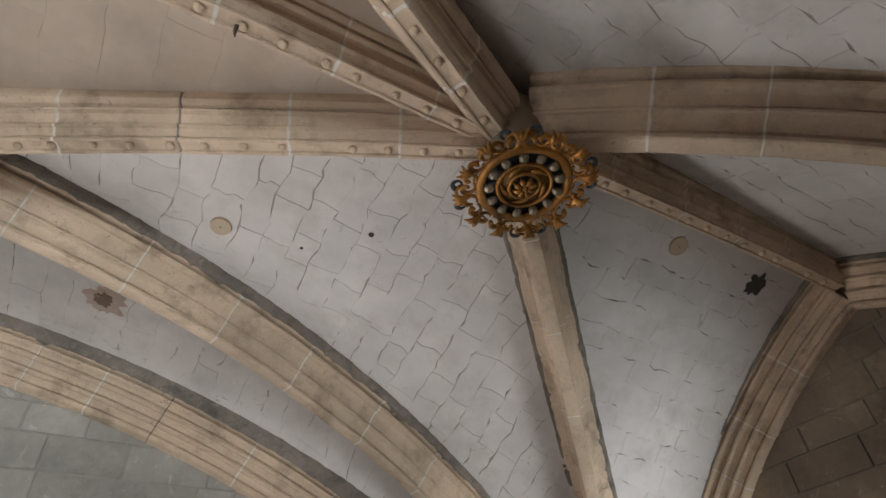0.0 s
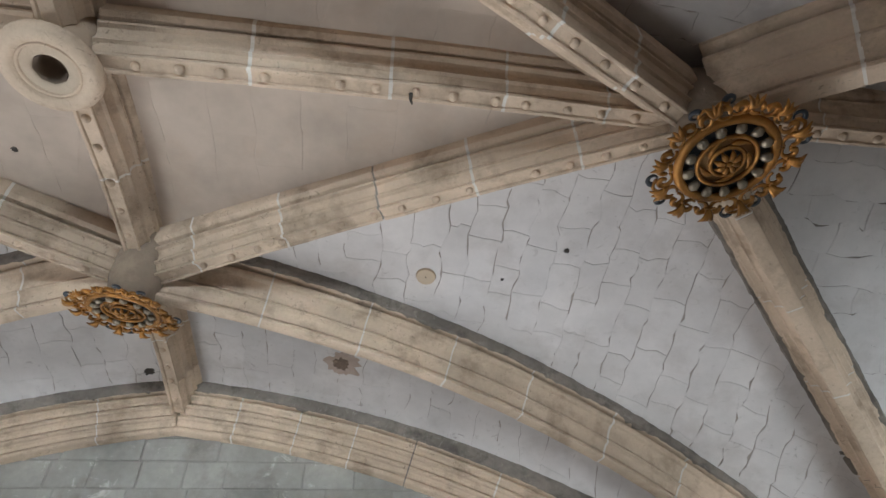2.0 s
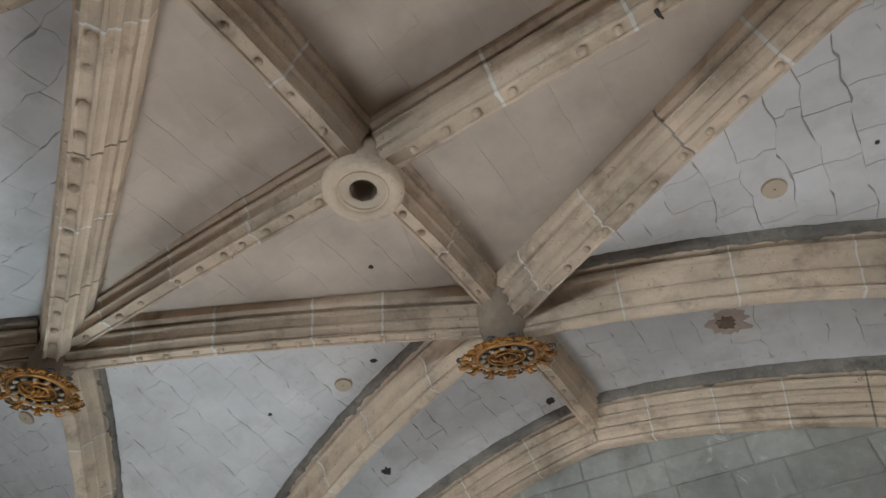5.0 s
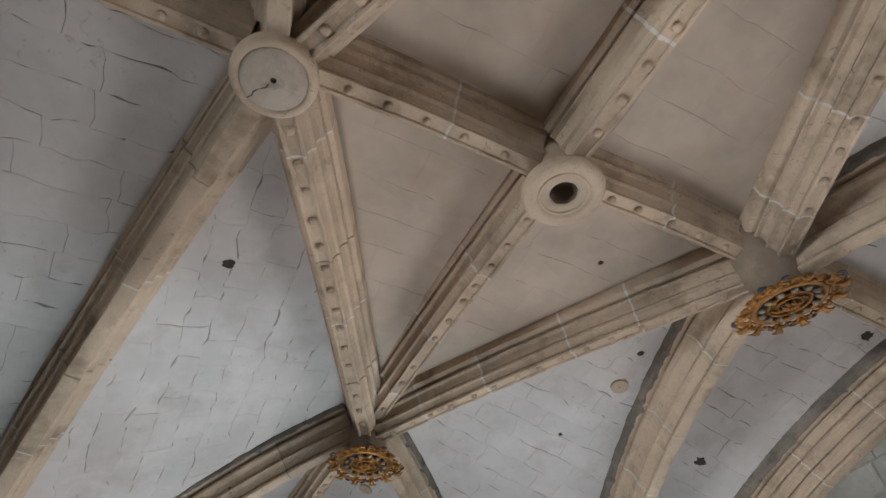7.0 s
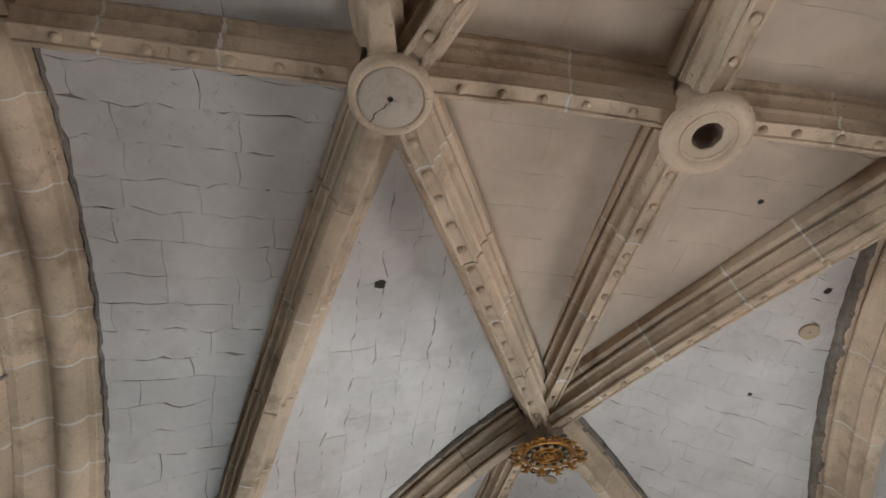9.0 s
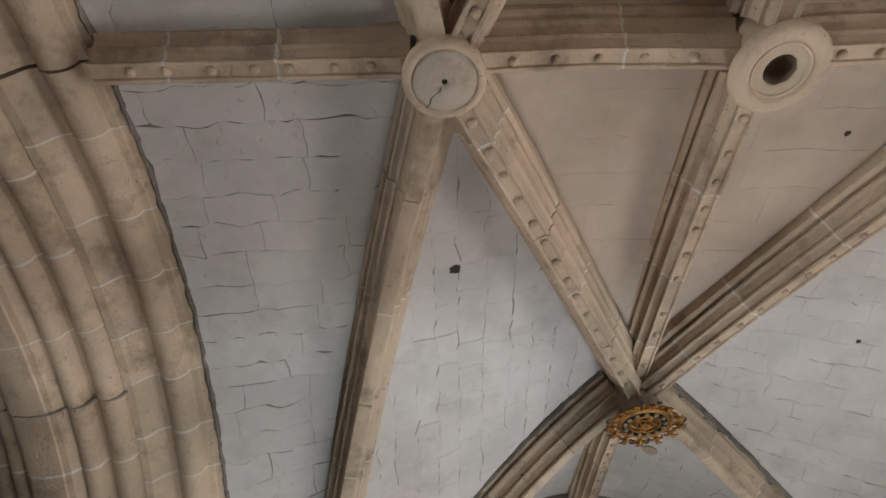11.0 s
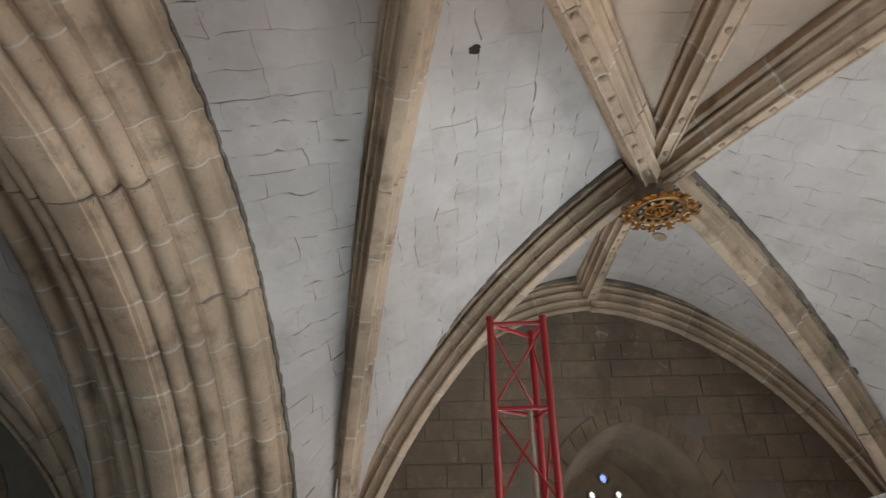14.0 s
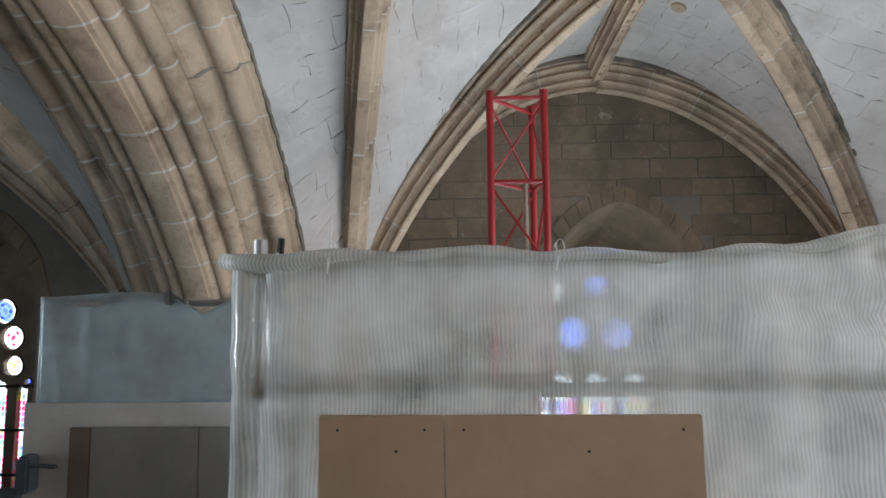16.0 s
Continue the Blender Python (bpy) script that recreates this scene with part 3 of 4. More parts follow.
for key, boss, top, kk, axis in (("c_cp", BOSS_C, WALL_C, CCP, 1), ("c_bc", BOSS_C, WALL_C, CBC, 1), ("p_cp", BOSS_P, WALL_P, CCP, 0)):
    k += 1
    web("ceiling_%d" % k, (flip(boss), flip(top), flip(kk)), ruled(next_bay(tierceron[key]), next_bay(wall_rib[key]), HIGH, LOW if key[0] == "p" else HIGH), axis,
        "shaded stone vault web of the next bay", WEB, WEB_JOINT, 0.3, 0.75, k, 0.005)
k += 1
web("ceiling_%d" % k, (flip(BOSS_C), flip(BOSS_P), flip(CCP)), ruled(next_bay(tierceron["c_cp"]), next_bay(tierceron["p_cp"]), HIGH, HIGH), 1,
    "shaded stone vault web of the next bay", WEB, WEB_JOINT, 0.3, 0.6, k, 0.005)

# ---------------------------------------------------------------- great arch between the bays
OUTER = ([(0.0, 0.34), (0.0, 0.0), (0.07, -0.012), (0.075, -0.034), (0.13, -0.044), (0.135, -0.066)] + roll(0.25, -0.078, 0.115, 175, 335, 9)
         + [(0.362, -0.105), (0.385, -0.095), (0.43, -0.11), (0.48, -0.155), (0.515, -0.215), (0.55, -0.262), (0.612, -0.275), (0.612, 0.34)])
_half = ([(0.62, 0.34), (0.62, -0.285)] + roll(0.722, -0.305, 0.1, 172, 330, 8) + [(0.81, -0.335), (0.832, -0.335), (0.852, -0.36), (0.86, -0.4)]
         + roll(0.94, -0.425, 0.08, 180, 320, 7) + [(1.0, -0.462), (1.015, -0.472), (1.055, -0.52), (1.062, -0.54), (1.105, -0.556), (1.112, -0.575), (1.25, -0.6)])
INNER = _half + [(2.5 - u, v) for u, v in reversed(_half)][1:]
SEAM = [(-0.02, 0.005), (0.002, -0.02), (0.03, 0.0), (0.03, 0.06), (-0.02, 0.06)]
for key, sign in (("p_cp", 1), ("p_ap", -1)):
    f = up_by(wall_rib[key], LOW)
    arch = rib("great_arch", f, 0.0, 0.985, [(-u * sign, v) for u, v in OUTER],
               "massive limestone arch of two orders with deep roll mouldings", "arch", "halves of the great arch", 0.62, joint=0.011, open_joints=0.3, wear=0.004)
    rib("great_arch", f, 0.0, 0.985, [(-u * sign, v) for u, v in INNER], "", "", "", 0.62, joint=0.011, root=arch, open_joints=0.1, wear=0.004)
    rib("great_arch", f, 0.0, 0.985, [((u - 2.5) * sign, v) for u, v in OUTER], "", "", "", 0.62, joint=0.011, root=arch, open_joints=0.1, wear=0.004)
    verts, faces = sweep(*frames_of(f, 0.0, 0.985, 160), [(-u * sign, v) for u, v in SEAM])
    part("mortar_seam", [v + noise.noise_vector(v * 9) * 0.02 + noise.noise_vector(v * 31) * 0.008 for v in verts], faces, BACKING, arch, "crumbling dark mortar along the edge of the arch")


# ---------------------------------------------------------------- bosses
def lathe(name, at, outline, mat, parent, seg=48, label=""):
    """A turned part: outline of (radius, height) round the vertical through at."""
    verts, faces, m = [], [], len(outline)
    for i in range(seg):
        a = 2 * math.pi * i / seg
        verts += [(at[0] + r * math.cos(a), at[1] + r * math.sin(a), at[2] + h) for r, h in outline]
    for i in range(seg):
        for j in range(m - 1):
            a, b = i * m + j, ((i + 1) % seg) * m + j
            faces.append((a, b, b + 1, a + 1))
    ob = part(name, verts, faces, mat, parent, label, True)
    return ob


def ring_outline(r, w, h, n=10):
    return [(r + w * math.cos(2 * math.pi * i / n), h * math.sin(2 * math.pi * i / n)) for i in range(n + 1)]


def horn(points, radii, seg=7):
    """A tapering tube along points, closed at both ends."""
    verts, faces = [], []
    for i, (p, r) in enumerate(zip(points, radii)):
        t = (points[min(i + 1, len(points) - 1)] - points[max(i - 1, 0)]).normalized()
        u = t.cross(Vector((0.1, 0.2, 1))).normalized()
        v = t.cross(u)
        verts += [p + u * r * math.cos(2 * math.pi * j / seg) + v * r * 0.7 * math.sin(2 * math.pi * j / seg) for j in range(seg)]
    for i in range(len(points) - 1):
        for j in range(seg):
            a, b = i * seg + j, i * seg + (j + 1) % seg
            faces.append((a, b, b + seg, a + seg))
    faces += [tuple(range(seg - 1, -1, -1)), tuple(range((len(points) - 1) * seg, len(points) * seg))]
    return verts, faces


def spiral(cx, cy, r0, r1, a0, a1, z0, z1, n=18):
    out = []
    for i in range(n + 1):
        t = i / n
        a, r = radians(a0 + (a1 - a0) * t), r0 + (r1 - r0) * t
        out.append(Vector((cx + r * math.cos(a), cy + r * math.sin(a), z0 + (z1 - z0) * t)))
    return out


def gilded_boss():
    root = thing("gilded_boss", (0, 0, 0), "gilded openwork boss of scrolls round a dark blue rosette band", "ceiling boss", "gilded bosses")
    lathe("stone_core", (0, 0, 0), [(0.0, 0.03), (0.17, 0.03), (0.2, 0.08), (0.21, 0.2), (0.24, 0.3), (0.25, 0.75)], ASHLAR, root, 32, "dark stone core")
    lathe("backing_disc", (0, 0, 0), [(0.0, 0.02), (0.29, 0.02), (0.3, 0.03), (0.3, 0.045), (0.0, 0.045)], DARKBLUE, root, 48, "dark blue painted disc")
    lathe("outer_ring", (0, 0, 0), [(0.3 + u, v) for u, v in ring_outline(0.0, 0.032, 0.028)], GOLD, root, 56, "smooth gilded ring")
    lathe("inner_ring", (0, 0, -0.01), ring_outline(0.185, 0.014, 0.018), GOLD, root, 48)
    lathe("inner_band", (0, 0, 0), [(0.0, 0.0), (0.17, 0.0), (0.18, 0.015)], GOLDDARK, root, 40)
    lathe("rosette_ring", (0, 0, -0.015), ring_outline(0.105, 0.014, 0.016), GOLD, root, 36)
    lathe("rosette_hollow", (0, 0, -0.004), [(0.0, 0.0), (0.1, 0.0)], DARKBLUE, root, 32)
    for i in range(13):
        a = 2 * math.pi * i / 13
        c, s = math.cos(a), math.sin(a)
        pts = [Vector((c * r, s * r, h)) for r, h in ((0.205, 0.0), (0.225, -0.02), (0.245, -0.026), (0.262, -0.018), (0.272, 0.0))]
        part("shell", *horn(pts, [0.014, 0.031, 0.037, 0.032, 0.01], 8), SILVERGOLD, root, smooth=True)
    for i in range(8):
        a = 2 * math.pi * i / 8
        c, s = math.cos(a), math.sin(a)
        pts = [Vector((c * r, s * r, h)) for r, h in ((0.012, -0.03), (0.04, -0.05), (0.065, -0.045), (0.088, -0.02))]
        part("petal", *horn(pts, [0.01, 0.017, 0.021, 0.006], 7), GOLD, root, smooth=True)
    lathe("button", (0, 0, -0.05), [(0.0, -0.018), (0.012, -0.014), (0.02, 0.0), (0.012, 0.02)], GOLD, root, 14)
    for i in range(5):
        a = 72 * i
        part("acanthus", *horn(spiral(0, 0, 0.125, 0.165, a, a + 48, -0.012, -0.008, 8), [0.006, 0.014, 0.018, 0.02, 0.018, 0.016, 0.012, 0.009, 0.004]), GOLD, root, smooth=True)
    rnd = random.Random(5)
    for i in range(12):
        turn = Matrix.Rotation(2 * math.pi * i / 12 + 0.2, 4, "Z") @ Matrix.Translation((0, 0, rnd.uniform(-0.01, 0.015)))
        big = 1.0 if i % 3 == 0 else 0.9
        for sgn in (1, -1):
            pts = [turn @ Vector((x, y * sgn, z)) for x, y, z in
                   [tuple(p) for p in spiral(0.385, 0.06 * big, 0.018, 0.058 * big, 500, 150, -0.035, -0.01, 22)]]
            part("scroll", *horn(pts, [0.01 + 0.011 * math.sin(math.pi * min(1, j / 20)) for j in range(len(pts))]), GOLD, root, smooth=True)
            pts = [turn @ Vector((p.x, p.y * sgn, p.z)) for p in spiral(0.425 * big, 0.035, 0.05, 0.016, 100, -190, -0.015, -0.05, 16)]
            part("tendril", *horn(pts, [0.015 - 0.0005 * j for j in range(len(pts))]), GOLD, root, smooth=True)
            if i % 3 == 0:
                pts = [turn @ Vector((p.x, p.y * sgn, p.z)) for p in spiral(0.45, 0.095, 0.036, 0.026, 200, -60, 0.0, -0.02, 12)]
                part("curl", *horn(pts, [0.006 + 0.0012 * j for j in range(len(pts))]), DARKBLUE, root, "blackened curled leaf end", True)
        for sgn in (0, 1, -1):
            pts = [turn @ Vector((0.37 + 0.125 * big * t, 0.05 * sgn * t * t, -0.02 - 0.045 * math.sin(math.pi * t * 0.8))) for t in (0, 0.25, 0.5, 0.75, 1.0)]
            part("leaf", *horn(pts, [0.012, 0.02, 0.022, 0.016, 0.004]), GOLD, root, smooth=True)
    return root


first = gilded_boss()
first.matrix_basis = pose(*BOSS_B, 4.62, 0, 0, 0) @ Matrix.Rotation(radians(10), 4, Vector((0.91, 0.41, 0))) @ Matrix.Rotation(radians(10), 4, "Z") @ Matrix.Scale(0.92, 4)
for at, z, size, turn in (((4.345, -0.025), 4.55, 1.16, 40), (BOSS_C, 4.66, 0.92, 75)):
    copy_thing(first, pose(*at, z, -2, 2, turn) @ Matrix.Scale(size, 4))

ring_boss = thing("ring_boss", (0, 0, 4.84), "tan carved stone ring boss with an open hole", "ceiling boss")
lathe("rim", (0, 0, 4.84), [(0.185, 0.03), (0.2, 0.01), (0.235, -0.005), (0.28, 0.012), (0.3, 0.05), (0.3, 0.08), (0.27, 0.115), (0.2, 0.13), (0.19, 0.5)], RIB, ring_boss)
lathe("inner_ring", (0, 0, 4.84), [(0.165, 0.04), (0.17, 0.022), (0.182, 0.018), (0.19, 0.03)], RIB, ring_boss)
lathe("face", (0, 0, 4.84), [(0.1, 0.05), (0.103, 0.036), (0.172, 0.036)], FACE, ring_boss, 48, "rough pale stone face")
# Shallow closed recess; the hole's shade is put into its brown.
lathe("hole", (0, 0, 4.84), [(0.102, 0.04), (0.096, 0.08), (0.09, 0.17), (0.0, 0.17)], BOSSHOLE, ring_boss, 8, "dark open hole")
stone_boss = thing("stone_boss", (*BOSS_P, 4.82), "tan stone boss with a cracked grey plaster face", "ceiling boss")
PB = (*BOSS_P, 4.8)
lathe("rim", PB, [(0.2, 0.03), (0.215, 0.012), (0.235, 0.012), (0.255, 0.03), (0.262, 0.08), (0.255, 0.12), (0.235, 0.15), (0.19, 0.17), (0.18, 0.52)], RIB, stone_boss)
lathe("face", PB, [(0.018, 0.03), (0.02, 0.018), (0.1, 0.014), (0.19, 0.016), (0.203, 0.03)], GREYPLASTER, stone_boss, 40, "rough grey plaster face")
lathe("plug", PB, [(0.0, 0.03), (0.019, 0.03), (0.019, 0.02)], HOLE, stone_boss, 8, "small dark fixing hole")
crack = [Vector((PB[0] - 0.03 - 0.14 * t, PB[1] - 0.02 - 0.1 * t + 0.012 * math.sin(9 * t), PB[2] + 0.0155)) for t in (0, 0.2, 0.4, 0.6, 0.8, 1.0)]
part("crack", *horn(crack, [0.003, 0.004, 0.003, 0.005, 0.004, 0.003], 5), HOLE, stone_boss, "dark crack")
part("iron_tip", *horn([Vector((2.22, 0.0, 5.02)), Vector((2.22, 0.01, 4.96)), Vector((2.23, 0.02, 4.92))], [0.016, 0.012, 0.005]), HOLE, None)
tagged(bpy.data.objects["iron_tip"], "small dark iron stub hanging from a studded rib", "iron stub")

# ---------------------------------------------------------------- discs, hole patches and a stain on the webs
def on_surface(fn, s, w):
    p = fn(s, w)
    n = (fn(s + 0.01, w) - fn(s - 0.01, w)).cross(fn(s, w + 0.02) - fn(s, w - 0.02)).normalized()
    return p, (-n if n.z > 0 else n)


def vent_disc(p, n, r):
    m = Matrix.Translation(p) @ n.to_track_quat("Z", "Y").to_matrix().to_4x4()
    root = thing("vent_disc", p, "small round tan cover disc set in the white web", "cover disc", "cover discs")
    bm = bmesh.new()
    bmesh.ops.create_cone(bm, cap_ends=True, segments=28, radius1=r, radius2=r * 0.92, depth=0.03, matrix=m @ Matrix.Translation((0, 0, 0.008)))
    bm_part("cover", bm, BRASSDISC, root)
    bm = bmesh.new()
    bmesh.ops.create_icosphere(bm, subdivisions=1, radius=r * 0.07, matrix=m @ Matrix.Translation((0, 0, 0.024)))
    bm_part("screw", bm, HOLE, root)


def web_patch(p, n, r, seed, label="raised dark patch coloured as a broken hole in the white web", mat=None):
    """A ragged raised patch with a broken rim; a hole's shade is its dark colour."""
    rnd = random.Random(seed)
    m = Matrix.Translation(p) @ n.to_track_quat("Z", "Y").to_matrix().to_4x4()
    verts, faces, seg = [], [], 40
    rim = [r * (0.95 + 0.55 * noise.noise(Vector((2.2 * math.cos(2 * math.pi * i / seg), 2.2 * math.sin(2 * math.pi * i / seg), seed))) + rnd.uniform(-0.09, 0.09)) for i in range(seg)]
    for f, h in ((1.25, 0.004), (1.0, 0.009), (0.8, 0.006), (0.0, 0.005)):
        for i in range(seg):
            a = 2 * math.pi * i / seg
            verts.append(m @ Vector((rim[i] * f * math.cos(a), rim[i] * f * math.sin(a), h)))
    for j in range(3):
        for i in range(seg):
            a, b = j * seg + i, j * seg + (i + 1) % seg
            faces.append((a, b, b + seg, a + seg))
    ob = part("wall_hole", verts, faces, mat or HOLE)
    return tagged(ob, label, "hole", "holes in the webs")


sev = {"ab": (ruled(tierceron["a_ab"], tierceron["b_ab"], HIGH, HIGH), (BOSS_A, BOSS_B, CAB)), "bc": (ruled(tierceron["b_bc"], tierceron["c_bc"], HIGH, HIGH), (BOSS_B, BOSS_C, CBC)),
       "cp": (ruled(tierceron["c_cp"], tierceron["p_cp"], HIGH, HIGH - 0.03), (BOSS_C, BOSS_P, CCP)),
       "bw_ab": (ruled(tierceron["b_ab"], wall_rib["b_ab"], HIGH, HIGH), (BOSS_B, WALL_B, CAB)), "bw_bc": (ruled(tierceron["b_bc"], wall_rib["b_bc"], HIGH, HIGH), (BOSS_B, WALL_B, CBC)),
       "aw_ab": (ruled(tierceron["a_ab"], wall_rib["a_ab"], HIGH, HIGH), (BOSS_A, WALL_A, CAB)), "cw_bc": (ruled(tierceron["c_bc"], wall_rib["c_bc"], HIGH, HIGH), (BOSS_C, WALL_C, CBC)),
       "rbc": (panel(BOSS_B, BOSS_C, RING), (BOSS_B, BOSS_C, RING))}


def spot(key, x, y):
    fn, ((ax, ay), (bx, by), (kx, ky)) = sev[key]
    det = (by - ky) * (ax - kx) + (kx - bx) * (ay - ky)
    a = ((by - ky) * (x - kx) + (kx - bx) * (y - ky)) / det
    b = ((ky - ay) * (x - kx) + (ax - kx) * (y - ky)) / det
    return on_surface(fn, 1 - a - b, b / (a + b))


for key, x, y, r in (("ab", 2.58, 2.07, 0.1), ("bc", -2.1, 2.24, 0.1), ("aw_ab", 6.67, 0.4, 0.11), ("cw_bc", -5.5, 0.6, 0.1)):
    vent_disc(*spot(key, x, y), r)
for i, (key, x, y, r) in enumerate((("cp", -2.0, -2.01, 0.042), ("bw_bc", -2.49, 3.58, 0.05), ("rbc", -0.78, 1.05, 0.02), ("bc", -1.61, 2.16, 0.03), ("bc", -3.02, 2.06, 0.02),
                                    ("bw_bc", -0.34, 3.95, 0.05), ("ab", 3.81, 1.51, 0.022), ("ab", 3.3, 1.95, 0.014), ("aw_ab", 7.9, 0.45, 0.11))):
    web_patch(*spot(key, x, y), r, 20 + i)
web_patch(*spot("bw_ab", 1.83, 3.44), 0.15, 7, "flaking pink brown damp stain on the white web", STAINHALO)
_p, _n = spot("bw_ab", 1.8, 3.44)
web_patch(_p + _n * 0.008, _n, 0.075, 8, "dark broken centre of the damp stain", STAIN)


# ---------------------------------------------------------------- walls and windows
def solid(name, lo, hi, mat, label, category="wall"):
    bm = bmesh.new()
    box(bm, lo, hi)
    return tagged(bm_part(name, bm, mat), label, category, kind="structure")


def head(half, spring, apex):
    """Height of a pointed window head at a distance d from its middle."""
    rise = apex - spring
    r = (half * half + rise * rise) / (2 * half)
    return lambda d: spring + math.sqrt(max(0.0, r * r - (abs(d) + r - half) ** 2)) if abs(d) <= half else spring


def wall_with_window(name, x0, x1, y0, y1, z0, z1, cy, half, spring, apex, mat, label):
    """A wall across x0..x1 with one pointed opening round cy, open down to z0."""
    h, verts, faces = head(half, spring, apex), [], []
    ys = [y0] + [cy - half + 2 * half * i / 40 for i in range(41)] + [y1]

    def slab(ya, yb, za, zb):
        k = len(verts)
        for x in (x0, x1):
            verts.extend([(x, ya, za), (x, yb, zb), (x, yb, z1), (x, ya, z1)])
        faces.extend([(k, k + 1, k + 2, k + 3), (k + 7, k + 6, k + 5, k + 4), (k, k + 4, k + 5, k + 1), (k + 3, k + 2, k + 6, k + 7)])
        faces.extend([(k, k + 3, k + 7, k + 4), (k + 1, k + 5, k + 6, k + 2)])
    slab(ys[0], ys[1], z0, z0)
    slab(ys[-2], ys[-1], z0, z0)
    for a, b in zip(ys[1:-1], ys[2:-1]):
        slab(a, b, h(a - cy), h(b - cy))
    return tagged(part(name, verts, faces, mat), label, "wall", kind="structure")


XI = XW - 0.9                       # plane of the west glass
OUT = (1.3, 1.4, 3.08)             # half width, springing, apex at the wall's face
IN = (0.92, 1.2, 2.62)              # the same at the glass


def west_bay(tag, cy, y0, y1, off=0.0):
    w = wall_with_window("wall_west_%s" % tag, XW - 0.55, XW - 0.03, y0, y1, -2.5, 6.2, cy + off, *OUT, ASHLAR_JOINT, "brown grey ashlar lunette wall pierced by a pointed window")
    # splayed reveal
    ho, hi_, n = head(*OUT), head(*IN), 30
    verts, faces = [], []
    outer = [(OUT[0], -2.5)] + [(OUT[0] * (1 - 2 * i / n), ho(OUT[0] * (1 - 2 * i / n))) for i in range(n + 1)] + [(-OUT[0], -2.5)]
    inner = [(IN[0], -2.5)] + [(IN[0] * (1 - 2 * i / n), hi_(IN[0] * (1 - 2 * i / n))) for i in range(n + 1)] + [(-IN[0], -2.5)]
    steps = ((0.0, 0.0, XW - 0.03), (0.12, 0.0, XW - 0.1), (0.5, 0.03, XW - 0.42), (0.55, -0.03, XW - 0.46), (1.0, 0.0, XI))
    for t, lift, x in steps:
        for (a, za), (b, zb) in zip(outer, inner):
            verts.append((x, cy + (a + off) + (b - a - off) * t, za + (zb - za) * t + lift))
    m = len(outer)
    for r in range(len(steps) - 1):
        for j in range(m - 1):
            a = r * m + j
            faces.append((a, a + 1, a + m + 1, a + m))
    part("reveal", verts, faces, REVEAL, w, "moulded splayed stone reveal")
    # ring of stones round the opening
    for i in range(15):
        d0, d1 = OUT[0] * (1 - 2 * i / 15), OUT[0] * (1 - 2 * (i + 1) / 15)
        def pt(d, grow):
            z = ho(d)
            c = Vector((d, z - 1.1))
            return (cy + off + d + c.normalized().x * grow, z + c.normalized().y * grow)
        g = 0.005 if d0 > d1 else -0.012
        q = [pt(d0 - g, 0.0), pt(d1 + g, 0.0), pt(d1 + g, 0.26), pt(d0 - g, 0.26)]
        v = [(XW - 0.03, *p) for p in q] + [(XW - 0.004, p[0] * 0.98 + 0.02 * (cy + off), p[1]) for p in q]
        part("arch_stone", v, [(4, 5, 6, 7), (0, 1, 5, 4), (1, 2, 6, 5), (2, 3, 7, 6), (3, 0, 4, 7)], REVEAL, w)
    # tracery and glass
    win = thing("stained_window", (XI, cy, 0.5), "stained glass window with stone tracery, blue and white panes", "window", "stained windows")
    lancets = ((-0.61, 0.25), (0.0, 0.25), (0.61, 0.25)) if tag == "main" else ((-0.52, 0.22), (-0.02, 0.22), (0.47, 0.095), (0.75, 0.09))
    bm = bmesh.new()
    for (d, r), (d2, r2) in zip(lancets, lancets[1:]):
        box(bm, (XI - 0.06, cy + d + r, -2.5), (XI + 0.06, cy + d2 - r2, 0.2), 0.01)
    bm_part("mullion", bm, REVEAL, win)

    def hoop(name, y, z, r, w_=0.035):
        pts, seg = [], 28
        vv, ff = [], []
        for i in range(seg):
            a = 2 * math.pi * i / seg
            for rr, x in ((r, XI - 0.05), (r, XI + 0.05), (r + w_, XI + 0.07), (r + w_, XI - 0.07)):
                vv.append((x, y + rr * math.cos(a), z + rr * math.sin(a)))
        for i in range(seg):
            for j in range(4):
                a, b = i * 4 + j, ((i + 1) % seg) * 4 + j
                ff.append((a, i * 4 + (j + 1) % 4, ((i + 1) % seg) * 4 + (j + 1) % 4, b))
        part(name, vv, ff, REVEAL, win)

    def pane(y, z, ry, rz, mat, kind="pane"):
        vv = [(XI, y, z)] + [(XI, y + ry * math.cos(2 * math.pi * i / 18), z + rz * math.sin(2 * math.pi * i / 18)) for i in range(18)]
        ob = part(kind, vv, [(0, i + 1, (i + 1) % 18 + 1) for i in range(18)], mat, win)
        return ob
    def kite(y, z, ry, rz, lean, mat, kind, x=0.0):
        """A pointed oval light of the tracery."""
        vv = [(XI + x, y, z)]
        for i in range(20):
            a = 2 * math.pi * i / 20
            p, q = ry * math.cos(a) * abs(math.cos(a)) ** 0.15, rz * math.sin(a) * abs(math.sin(a)) ** 0.5
            vv.append((XI + x, y + p * math.cos(lean) - q * math.sin(lean), z + p * math.sin(lean) + q * math.cos(lean)))
        part(kind, vv, [(0, i + 1, (i + 1) % 20 + 1) for i in range(20)], mat, win)

    rnd = random.Random(int(abs(cy) * 10) + 3)
